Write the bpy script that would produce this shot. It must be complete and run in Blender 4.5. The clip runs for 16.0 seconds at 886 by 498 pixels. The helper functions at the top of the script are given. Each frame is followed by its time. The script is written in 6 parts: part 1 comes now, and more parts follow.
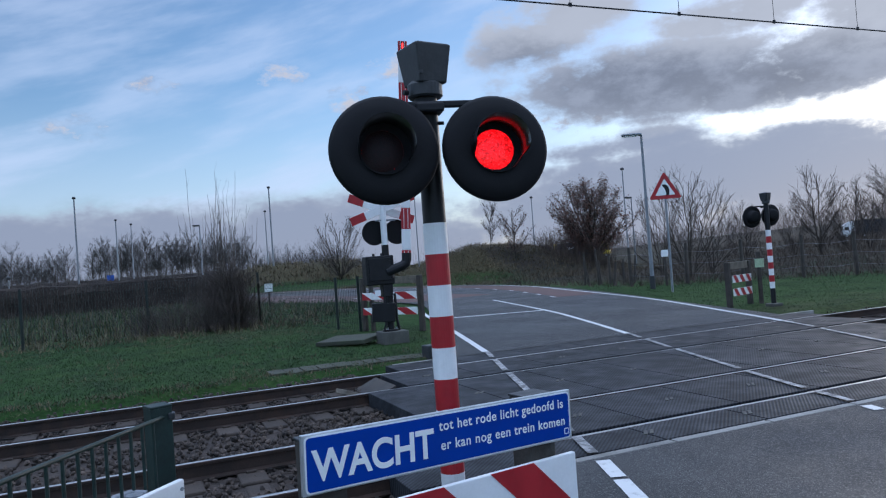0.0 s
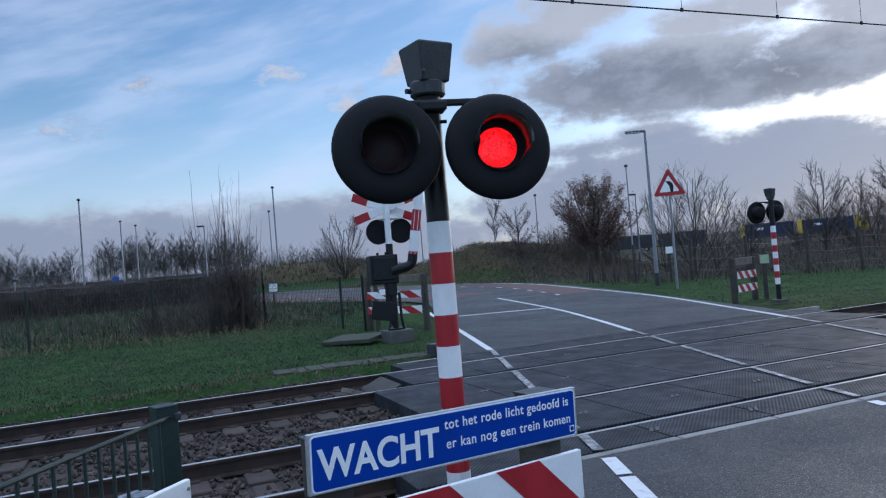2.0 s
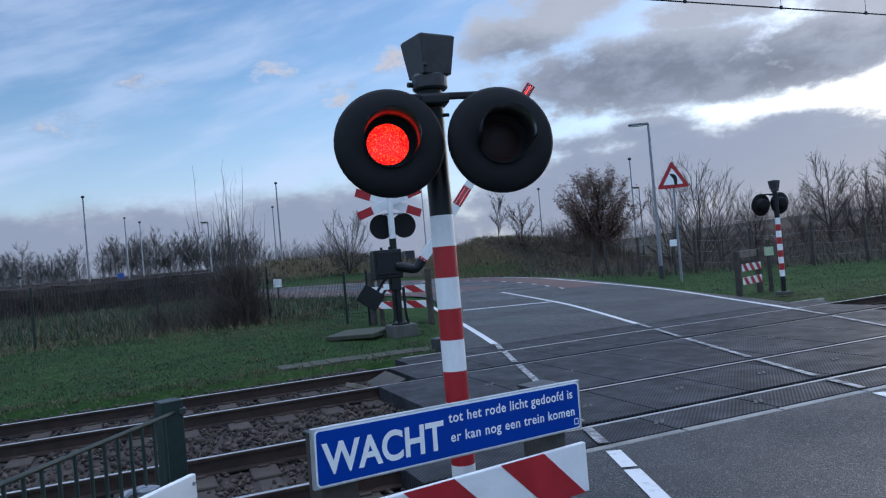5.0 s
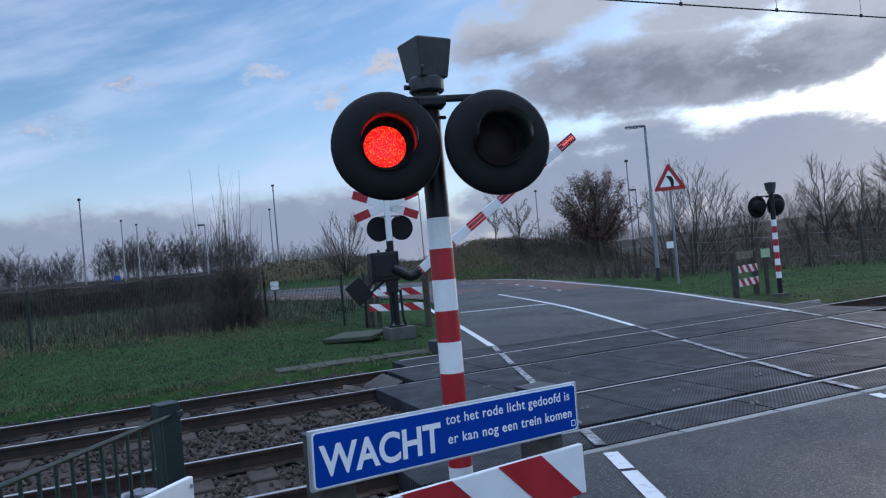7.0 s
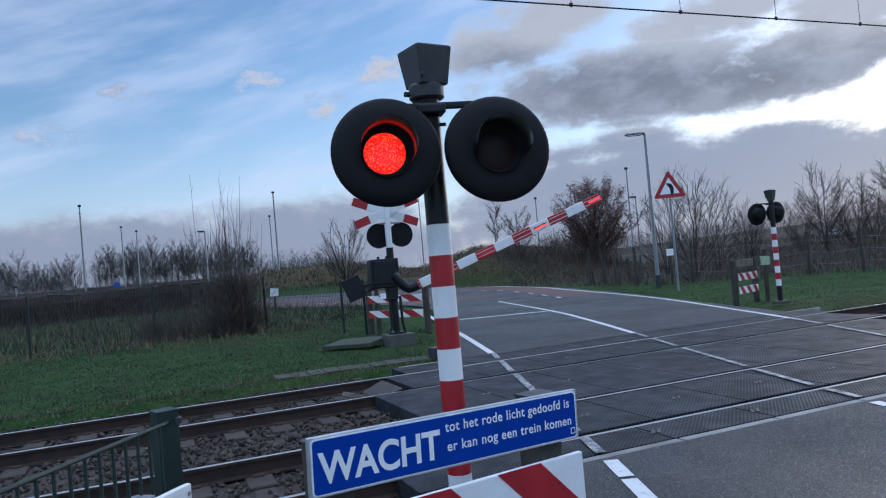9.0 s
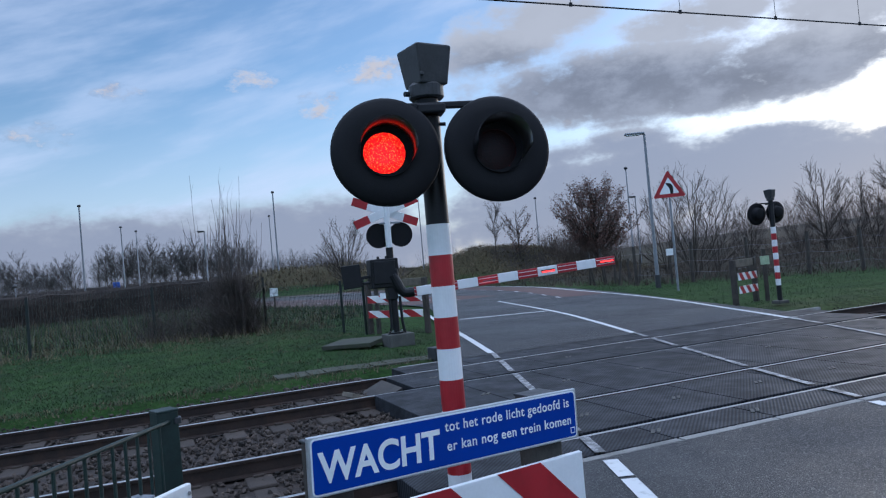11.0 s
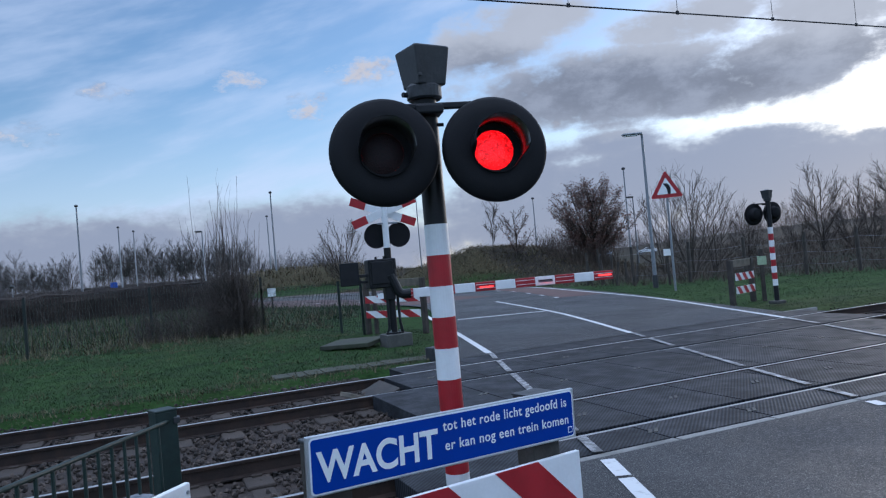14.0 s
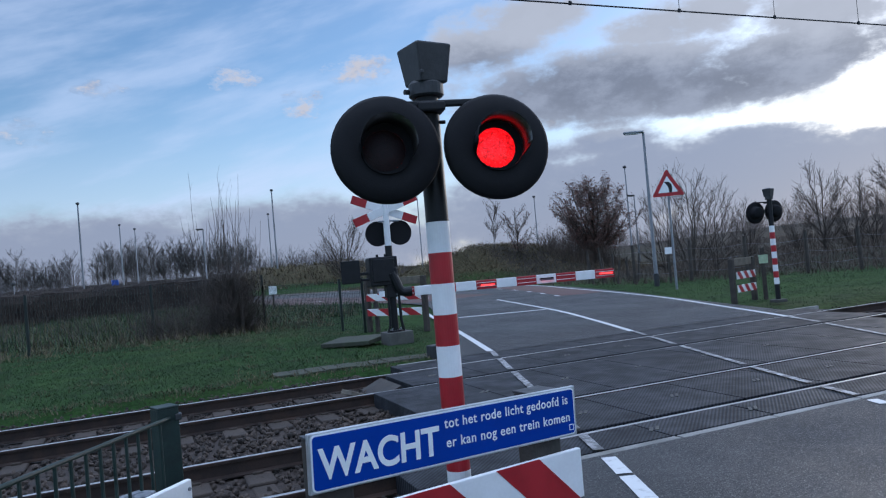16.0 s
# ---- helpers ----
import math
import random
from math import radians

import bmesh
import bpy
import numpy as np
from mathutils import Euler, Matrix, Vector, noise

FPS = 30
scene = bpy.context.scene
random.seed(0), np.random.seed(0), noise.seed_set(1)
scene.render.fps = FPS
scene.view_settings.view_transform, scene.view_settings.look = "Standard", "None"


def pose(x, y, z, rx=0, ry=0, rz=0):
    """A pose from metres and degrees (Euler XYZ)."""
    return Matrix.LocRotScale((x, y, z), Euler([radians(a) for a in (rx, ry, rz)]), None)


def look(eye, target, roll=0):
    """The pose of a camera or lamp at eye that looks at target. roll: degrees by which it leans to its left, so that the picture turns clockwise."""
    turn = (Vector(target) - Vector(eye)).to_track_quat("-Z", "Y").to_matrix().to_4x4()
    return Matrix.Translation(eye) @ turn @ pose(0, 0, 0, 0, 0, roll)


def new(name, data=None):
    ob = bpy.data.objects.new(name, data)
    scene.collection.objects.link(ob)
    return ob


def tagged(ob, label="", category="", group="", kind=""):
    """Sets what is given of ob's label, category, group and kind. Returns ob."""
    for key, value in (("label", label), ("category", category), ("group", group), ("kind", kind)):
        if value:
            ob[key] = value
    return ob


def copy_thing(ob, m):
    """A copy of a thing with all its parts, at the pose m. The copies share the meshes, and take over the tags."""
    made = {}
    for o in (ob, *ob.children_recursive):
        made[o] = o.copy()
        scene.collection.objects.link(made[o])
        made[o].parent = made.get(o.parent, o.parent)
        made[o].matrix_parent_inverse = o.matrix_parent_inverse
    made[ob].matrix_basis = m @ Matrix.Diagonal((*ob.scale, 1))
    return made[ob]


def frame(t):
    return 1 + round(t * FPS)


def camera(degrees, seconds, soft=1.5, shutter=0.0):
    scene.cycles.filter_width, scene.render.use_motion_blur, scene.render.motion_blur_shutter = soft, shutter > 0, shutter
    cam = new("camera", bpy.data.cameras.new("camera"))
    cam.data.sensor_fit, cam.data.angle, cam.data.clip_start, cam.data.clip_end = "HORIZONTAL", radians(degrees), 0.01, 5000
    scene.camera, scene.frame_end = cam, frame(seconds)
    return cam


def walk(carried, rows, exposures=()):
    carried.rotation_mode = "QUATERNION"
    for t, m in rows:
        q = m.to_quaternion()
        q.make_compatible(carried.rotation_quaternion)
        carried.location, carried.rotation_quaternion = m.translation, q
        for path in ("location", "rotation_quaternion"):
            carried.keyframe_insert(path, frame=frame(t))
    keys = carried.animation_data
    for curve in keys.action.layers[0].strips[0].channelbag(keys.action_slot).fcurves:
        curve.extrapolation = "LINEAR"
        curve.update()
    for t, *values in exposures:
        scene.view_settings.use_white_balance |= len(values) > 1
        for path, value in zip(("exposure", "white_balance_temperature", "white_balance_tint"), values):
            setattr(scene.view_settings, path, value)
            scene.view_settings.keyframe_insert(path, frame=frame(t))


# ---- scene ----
cam = camera(63, 16.0, soft=1.2)
walk(cam, [
    (0, pose(0.0042, 0.0134, 1.7461, 91.038, 4.204, -22.796)),
    (0.5, pose(0.0064, 0.0122, 1.7442, 91.307, 4.179, -23.021)),
    (1, pose(0.0080, 0.0156, 1.7441, 91.162, 4.339, -23.085)),
    (1.5, pose(0.0045, 0.0139, 1.7467, 90.995, 4.312, -22.935)),
    (2, pose(0.0058, 0.0135, 1.7456, 90.951, 4.667, -22.458)),
    (2.5, pose(0.0075, 0.0137, 1.7463, 90.908, 4.754, -22.449)),
    (3, pose(0.0051, 0.0122, 1.7439, 91.275, 4.880, -22.461)),
    (3.5, pose(0.0098, 0.0159, 1.7429, 90.989, 5.094, -22.230)),
    (4, pose(0.0097, 0.0162, 1.7420, 90.333, 5.135, -22.080)),
    (6.5, pose(0.0086, 0.0140, 1.7411, 90.928, 4.932, -22.295)),
    (7, pose(0.0077, 0.0099, 1.7409, 90.703, 5.136, -22.378)),
    (7.5, pose(0.0080, 0.0083, 1.7422, 90.873, 5.161, -22.389)),
    (8, pose(0.0047, 0.0051, 1.7427, 91.285, 5.046, -22.382)),
    (8.5, pose(0.0093, 0.0108, 1.7400, 91.415, 5.034, -22.437)),
    (9, pose(0.0099, 0.0117, 1.7397, 91.252, 5.024, -22.388)),
    (11.5, pose(0.0091, 0.0115, 1.7385, 91.240, 5.083, -22.438)),
    (12, pose(0.0084, 0.0142, 1.7388, 91.247, 5.283, -22.659)),
    (12.5, pose(0.0078, 0.0122, 1.7351, 91.237, 5.438, -22.659)),
    (13, pose(0.0026, 0.0057, 1.7397, 91.327, 5.327, -22.641)),
    (13.5, pose(0.0042, 0.0011, 1.7388, 91.393, 5.197, -22.644)),
    (14, pose(0.0027, -0.0014, 1.7379, 91.246, 5.047, -22.592)),
    (14.5, pose(0.0023, 0.0019, 1.7372, 91.078, 5.046, -22.495)),
    (15, pose(0.0029, 0.0061, 1.7357, 90.952, 4.924, -22.401)),
    (15.5, pose(-0.0018, 0.0003, 1.7349, 91.019, 4.878, -22.395)),
    (16, pose(0.0000, 0.0000, 1.7345, 91.107, 4.953, -22.508)),
], exposures=[(0, 0.4, 5500, 13), (16, 0.4, 5500, 13)])

# ---- light ----
SUN_AZ, SUN_EL = radians(60), radians(9)
world = bpy.data.worlds.new("sky")
scene.world = world
world.use_nodes = True
wn = world.node_tree
wn.nodes.clear()
sky = wn.nodes.new("ShaderNodeTexSky")
sky.sky_type = "NISHITA"
sky.sun_disc = False
sky.sun_elevation, sky.sun_rotation = SUN_EL, SUN_AZ
sky.air_density, sky.dust_density, sky.ozone_density = 1.0, 0.6, 2.5
wbg = wn.nodes.new("ShaderNodeBackground")
wbg.inputs["Strength"].default_value = 0.13
wout = wn.nodes.new("ShaderNodeOutputWorld")
wn.links.new(sky.outputs[0], wbg.inputs["Color"])
wn.links.new(wbg.outputs[0], wout.inputs["Surface"])
sun_data = bpy.data.lights.new("sun", "SUN")
sun_data.energy, sun_data.angle, sun_data.color = 0.45, radians(14), (1.0, 0.86, 0.7)
sun = new("sun", sun_data)
sun.matrix_world = look((0, 0, 50), (-50 * math.sin(SUN_AZ), -50 * math.cos(SUN_AZ), 50 - 50 * math.tan(SUN_EL)))


# ---- material helpers ----
def nt_new(name):
    m = bpy.data.materials.new(name)
    m.use_nodes = True
    m.node_tree.nodes.clear()
    return m, m.node_tree


class G:
    """Small helper to write node graphs."""
    def __init__(self, nt):
        self.nt = nt

    def n(self, kind, **ins):
        nd = self.nt.nodes.new("ShaderNode" + kind)
        for k, v in ins.items():
            self.put(nd.inputs[k.replace("_", " ")], v)
        return nd

    def put(self, sock, v):
        if isinstance(v, bpy.types.NodeSocket):
            self.nt.links.new(v, sock)
        elif v is not None:
            sock.default_value = v

    def math(self, op, a, b=None, c=None, clamp=False):
        nd = self.nt.nodes.new("ShaderNodeMath")
        nd.operation, nd.use_clamp = op, clamp
        for s, v in zip(nd.inputs, (a, b, c)):
            self.put(s, v)
        return nd.outputs[0]

    def ramp(self, v, a, b, c=0.0, d=1.0, smooth=True):
        nd = self.nt.nodes.new("ShaderNodeMapRange")
        nd.interpolation_type = "SMOOTHSTEP" if smooth else "LINEAR"
        for s, w in zip(nd.inputs, (v, a, b, c, d)):
            self.put(s, w)
        return nd.outputs[0]

    def mix(self, f, a, b, kind="MIX"):
        nd = self.nt.nodes.new("ShaderNodeMix")
        nd.data_type, nd.blend_type = "RGBA", kind
        self.put(nd.inputs[0], f)
        for s, v in zip((nd.inputs[6], nd.inputs[7]), (a, b)):
            self.put(s, (*v, 1) if isinstance(v, tuple) and len(v) == 3 else v)
        return nd.outputs[2]

    def noise(self, co, scale, detail=4.0, rough=0.55, dist=0.0):
        nd = self.n("TexNoise", Vector=co, Scale=scale, Detail=detail, Roughness=rough, Distortion=dist)
        return nd.outputs[0]


def mul(c, k):
    return tuple(min(1.0, v * k) for v in c)


def mat(name, col, rough=0.6, metal=0.0, var=0.25, scale=3.0, fine=40.0, bump=0.15, dirt=None, dirt_amt=0.35,
        emit=None, strength=0.0, vary=0.0, island=0.0, coat=0.0, dist=0.01, spec=0.5, grain=0.82):
    """A painted or natural surface: two scales of variation, stains, fine relief."""
    m, nt = nt_new(name)
    g = G(nt)
    out = g.n("OutputMaterial")
    b = g.n("BsdfPrincipled")
    co = g.n("TexCoord").outputs["Object"]
    n1, n2 = g.noise(co, scale, 5), g.noise(co, fine, 3)
    c = g.mix(g.ramp(n1, 0.3, 0.7), mul(col, 1 - var), mul(col, 1 + var))
    c = g.mix(g.ramp(n2, 0.35, 0.65, 0.0, 1.0), g.mix(1.0, c, (grain, grain, grain), "MULTIPLY"), c)
    if dirt:
        c = g.mix(g.math("MULTIPLY", g.ramp(g.noise(co, scale * 0.6, 7, 0.65), 0.48, 0.72), dirt_amt), c, dirt)
    if vary:
        r = g.n("ObjectInfo").outputs["Random"]
        v = g.ramp(r, 0, 1, 1 - vary, 1 + vary, False)
        c = g.n("HueSaturation", Color=c, Value=v).outputs[0]
    if island:
        r = g.n("NewGeometry").outputs["Random Per Island"]
        v = g.ramp(r, 0, 1, 1 - island, 1 + island, False)
        c = g.n("HueSaturation", Color=c, Value=v).outputs[0]
    g.put(b.inputs["Base Color"], c)
    g.put(b.inputs["Roughness"], g.ramp(n1, 0.2, 0.8, max(0.03, rough - 0.1), min(1, rough + 0.1)))
    b.inputs["Metallic"].default_value = metal
    b.inputs["Specular IOR Level"].default_value = spec
    b.inputs["Coat Weight"].default_value = coat
    if bump:
        bp = g.n("Bump", Height=n2, Strength=bump, Distance=dist)
        g.put(b.inputs["Normal"], bp.outputs[0])
    if emit:
        b.inputs["Emission Color"].default_value = (*emit, 1)
        b.inputs["Emission Strength"].default_value = strength
    g.put(out.inputs["Surface"], b.outputs[0])
    return m


# ---- materials ----
BLACK = mat("black_paint", (0.008, 0.009, 0.012), 0.45, var=0.3, scale=6, fine=90, bump=0.08, dirt=(0.03, 0.03, 0.03), dirt_amt=0.2, spec=0.35)
MATT = mat("matt_black", (0.006, 0.0065, 0.009), 0.65, var=0.25, scale=5, fine=120, bump=0.1, dirt=(0.012, 0.012, 0.012), spec=0.25)
BELL = mat("grey_housing", (0.03, 0.033, 0.038), 0.5, var=0.2, scale=9, fine=60, bump=0.12, dirt=(0.1, 0.1, 0.1), dirt_amt=0.2)
WHITE = mat("white_paint", (0.8, 0.82, 0.84), 0.45, var=0.03, scale=7, fine=60, bump=0.04, dirt=(0.45, 0.44, 0.41), dirt_amt=0.1, grain=0.97)
RED = mat("red_paint", (0.36, 0.012, 0.02), 0.42, var=0.12, scale=7, fine=60, bump=0.04, dirt=(0.2, 0.03, 0.03), dirt_amt=0.3, grain=0.97)
BLUE = mat("blue_sign_face", (0.003, 0.042, 0.33), 0.5, var=0.06, scale=4, fine=50, bump=0.02, dirt=(0.006, 0.04, 0.28), dirt_amt=0.3, spec=0.2, grain=0.97)
SIGNWHITE = mat("sign_white", (0.85, 0.88, 0.9), 0.4, var=0.04, scale=6, fine=70, bump=0.02, grain=0.97)
ALU = mat("aluminium", (0.55, 0.57, 0.6), 0.4, metal=0.8, var=0.12, scale=10, fine=90, bump=0.05, grain=0.97)
GALV = mat("galvanised_steel", (0.26, 0.28, 0.31), 0.5, metal=0.3, var=0.2, scale=14, fine=90, bump=0.06)
GREEN = mat("green_paint", (0.006, 0.022, 0.019), 0.58, var=0.3, scale=8, fine=70, bump=0.1, dirt=(0.04, 0.06, 0.05))
DARKGREEN = mat("dark_green_wire", (0.012, 0.022, 0.02), 0.5, var=0.2)
WOOD = mat("weathered_wood", (0.05, 0.042, 0.036), 0.8, var=0.4, scale=4, fine=30, bump=0.4, dirt=(0.1, 0.11, 0.1))
PLANK = mat("grey_plank", (0.16, 0.14, 0.11), 0.8, var=0.3, scale=5, fine=35, bump=0.3)
CONC = mat("concrete", (0.085, 0.084, 0.078), 0.85, var=0.25, scale=3, fine=45, bump=0.35, dirt=(0.07, 0.075, 0.06), dirt_amt=0.6, vary=0.12)
SLEEPER = mat("sleeper_concrete", (0.058, 0.045, 0.036), 0.9, var=0.3, scale=4, fine=50, bump=0.4, dirt=(0.06, 0.04, 0.03), dirt_amt=0.6, vary=0.2)
RUST = mat("rusty_rail_steel", (0.034, 0.021, 0.016), 0.75, metal=0.1, var=0.4, scale=6, fine=60, bump=0.3, dirt=(0.09, 0.045, 0.025))
RAILTOP = mat("polished_rail_steel", (0.44, 0.43, 0.43), 0.36, metal=1.0, var=0.1, scale=9, fine=120, bump=0.03)
STONE = mat("ballast_stone", (0.06, 0.046, 0.037), 0.9, var=0.3, scale=3, fine=30, bump=0.3, island=0.7)
BED = mat("ballast_bed", (0.045, 0.034, 0.028), 0.95, var=0.4, scale=6, fine=28, bump=0.8, dist=0.03)
TRUNK = mat("bark", (0.06, 0.05, 0.042), 0.9, var=0.4, scale=3, fine=40, bump=0.4)
TWIG = mat("twigs", (0.078, 0.063, 0.055), 0.9, var=0.3, scale=0.8, fine=20, bump=0.0, island=0.3)
TWIGBROWN = mat("brown_twigs", (0.085, 0.064, 0.05), 0.9, var=0.3, scale=0.6, fine=20, bump=0.0, island=0.35)
FARTWIG = mat("far_twigs", (0.085, 0.08, 0.08), 0.95, var=0.3, scale=0.2, fine=5, bump=0.0, island=0.3)
OAKLEAF = mat("dead_oak_leaves", (0.072, 0.031, 0.02), 0.8, var=0.3, scale=1.5, fine=20, bump=0.0, island=0.5)
HEDGE_SHADE = mat("hedge_inside_shade", (0.035, 0.027, 0.022), 0.95, var=0.4, scale=0.8, fine=9, bump=0.6, dist=0.05)
BEAM = mat("pale_concrete_beam", (0.27, 0.265, 0.25), 0.85, var=0.2, scale=3, fine=45, bump=0.3, dirt=(0.1, 0.1, 0.09), dirt_amt=0.5, vary=0.1)
PAVE = mat("mossy_paving", (0.055, 0.058, 0.042), 0.9, var=0.3, scale=2, fine=30, bump=0.4, dirt=(0.03, 0.045, 0.018), dirt_amt=0.7)
REDASPH = mat("red_asphalt", (0.1, 0.055, 0.05), 0.85, var=0.2, scale=1.2, fine=60, bump=0.2)
TAIL = mat("vehicle_red", (0.3, 0.01, 0.01), 0.3)
GLASS = mat("dark_glass", (0.01, 0.012, 0.015), 0.08, var=0.1, bump=0.0)
TYRE = mat("tyre", (0.015, 0.015, 0.015), 0.8)
CARWHITE = mat("white_car_paint", (0.7, 0.72, 0.74), 0.25, var=0.03, bump=0.0, coat=0.5)
CARSILVER = mat("silver_car_paint", (0.4, 0.43, 0.48), 0.25, metal=0.4, var=0.03, bump=0.0, coat=0.5)
YELLOW = mat("yellow_paint", (0.6, 0.42, 0.02), 0.4, var=0.08, bump=0.0)
NAVY = mat("navy_tarp", (0.012, 0.018, 0.06), 0.5, var=0.2, scale=0.7, bump=0.05)
DARKTARP = mat("dark_tarp", (0.02, 0.022, 0.03), 0.5, var=0.2, scale=0.7, bump=0.05)
BLUEPLATE = mat("small_blue_sign", (0.01, 0.08, 0.4), 0.4, var=0.05, bump=0.0)
LEDON = mat("lit_red_leds", (0.5, 0.02, 0.01), 0.4, emit=(1.0, 0.035, 0.03), strength=2.4, bump=0.0)
LEDOFF = mat("unlit_leds", (0.1, 0.11, 0.14), 0.3, bump=0.0)
LENSOFF = mat("dark_red_lens", (0.012, 0.002, 0.003), 0.4, var=0.4, scale=60, fine=120, bump=0.3, spec=0.25)
HOODIN = mat("hood_inside", (0.016, 0.013, 0.013), 0.4, var=0.2, scale=20, fine=120, bump=0.0, spec=1.0, coat=0.8)


def lens_lit(name, fleck, base):
    m, nt = nt_new(name)
    g = G(nt)
    out, b = g.n("OutputMaterial"), g.n("BsdfPrincipled")
    co = g.n("TexCoord").outputs["Object"]
    vor = g.n("TexVoronoi", Vector=co, Scale=125.0)
    w = g.noise(co, 70.0, 3)
    c = g.mix(g.ramp(vor.outputs["Distance"], 0.15, 0.42), fleck, base)
    g.put(b.inputs["Base Color"], (0.4, 0.01, 0.01, 1))
    b.inputs["Roughness"].default_value = 0.25
    g.put(b.inputs["Emission Color"], c)
    g.put(b.inputs["Emission Strength"], g.ramp(w, 0.4, 0.6, 0.7, 2.0))
    g.put(out.inputs["Surface"], b.outputs[0])
    return m


LENSON = lens_lit("lit_red_lens", (1.0, 0.016, 0.018), (0.6, 0.0004, 0.001))
LENSON_ORANGE = lens_lit("lit_orange_red_lens", (1.0, 0.12, 0.012), (0.8, 0.003, 0.002))


def asphalt():
    m, nt = nt_new("asphalt")
    g = G(nt)
    out, b = g.n("OutputMaterial"), g.n("BsdfPrincipled")
    co = g.n("TexCoord").outputs["Object"]
    grit = g.n("TexVoronoi", Vector=co, Scale=150.0)
    big, mid = g.noise(co, 0.35, 6, 0.6), g.noise(co, 2.5, 6, 0.65)
    c = g.mix(g.ramp(big, 0.3, 0.7), (0.0095, 0.0105, 0.0128), (0.023, 0.025, 0.03))
    c = g.mix(g.math("MULTIPLY", g.ramp(mid, 0.5, 0.75), 0.4), c, (0.06, 0.06, 0.06))
    cell = g.n("SeparateColor", Color=grit.outputs["Color"]).outputs[0]
    stone = g.ramp(cell, 0.0, 0.75, 0.4, 1.3)
    patch = g.ramp(g.noise(co, 0.9, 5, 0.6), 0.35, 0.7, 0.72, 1.15)
    stone = g.math("MULTIPLY", stone, patch)
    c = g.mix(1.0, c, g.n("CombineColor", Red=stone, Green=stone, Blue=stone).outputs[0], "MULTIPLY")
    c = g.mix(g.math("MULTIPLY", g.ramp(cell, 0.8, 0.97), 0.8), c, (0.2, 0.2, 0.195))
    g.put(b.inputs["Base Color"], c)
    g.put(b.inputs["Roughness"], g.ramp(big, 0.35, 0.7, 0.54, 0.78))
    b.inputs["Specular IOR Level"].default_value = 0.38
    bp = g.n("Bump", Height=grit.outputs["Distance"], Strength=0.5, Distance=0.006)
    g.put(b.inputs["Normal"], bp.outputs[0])
    g.put(out.inputs["Surface"], b.outputs[0])
    return m


ASPHALT = asphalt()


def rubber():
    """Ribbed rubber crossing panels, worn smoother and paler where wheels run."""
    m, nt = nt_new("ribbed_rubber")
    g = G(nt)
    out, b = g.n("OutputMaterial"), g.n("BsdfPrincipled")
    co = g.n("TexCoord").outputs["Object"]
    p = g.n("SeparateXYZ", Vector=co)
    skew = g.n("CombineXYZ", X=p.outputs[0], Y=g.math("MULTIPLY", p.outputs[1], -1.0), Z=0.0).outputs[0]
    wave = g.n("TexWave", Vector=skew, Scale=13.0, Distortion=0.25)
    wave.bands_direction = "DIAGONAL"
    world_co = g.n("NewGeometry").outputs["Position"]
    mid, big, fine = g.noise(world_co, 2.2, 7, 0.68), g.noise(world_co, 0.7, 5, 0.6), g.noise(world_co, 60.0, 3)
    c = g.mix(g.ramp(mid, 0.35, 0.7), (0.02, 0.0225, 0.028), (0.042, 0.046, 0.055))
    c = g.mix(g.math("MULTIPLY", g.ramp(big, 0.52, 0.7), 0.5), c, (0.062, 0.066, 0.076))
    # shade of the grooves put into the colour: darkened between the ribs
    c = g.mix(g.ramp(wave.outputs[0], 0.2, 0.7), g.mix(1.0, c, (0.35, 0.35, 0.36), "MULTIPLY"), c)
    c = g.mix(g.ramp(fine, 0.35, 0.65), g.mix(1.0, c, (0.8, 0.8, 0.8), "MULTIPLY"), c)
    r = g.n("ObjectInfo").outputs["Random"]
    c = g.n("HueSaturation", Color=c, Value=g.ramp(r, 0, 1, 0.85, 1.2, False)).outputs[0]
    g.put(b.inputs["Base Color"], c)
    g.put(b.inputs["Roughness"], g.ramp(mid, 0.3, 0.7, 0.78, 0.62))
    b.inputs["Specular IOR Level"].default_value = 0.22
    bp = g.n("Bump", Height=wave.outputs[0], Strength=0.5, Distance=0.005)
    g.put(b.inputs["Normal"], bp.outputs[0])
    g.put(out.inputs["Surface"], b.outputs[0])
    return m


RUBBER = rubber()


def marking(name, fresh, bare, lo, hi):
    m, nt = nt_new(name)
    g = G(nt)
    out, b = g.n("OutputMaterial"), g.n("BsdfPrincipled")
    co = g.n("TexCoord").outputs["Object"]
    wear = g.ramp(g.noise(co, 9.0, 8, 0.7), lo, hi, 0.0, 0.9)
    c = g.mix(wear, fresh, bare)
    g.put(b.inputs["Base Color"], c)
    b.inputs["Roughness"].default_value = 0.65
    g.put(out.inputs["Surface"], b.outputs[0])
    return m


PAINT = marking("worn_road_paint", (0.6, 0.61, 0.61), (0.18, 0.18, 0.18), 0.5, 0.8)
DECKPAINT = marking("rubbed_deck_paint", (0.42, 0.42, 0.42), (0.06, 0.06, 0.062), 0.36, 0.6)


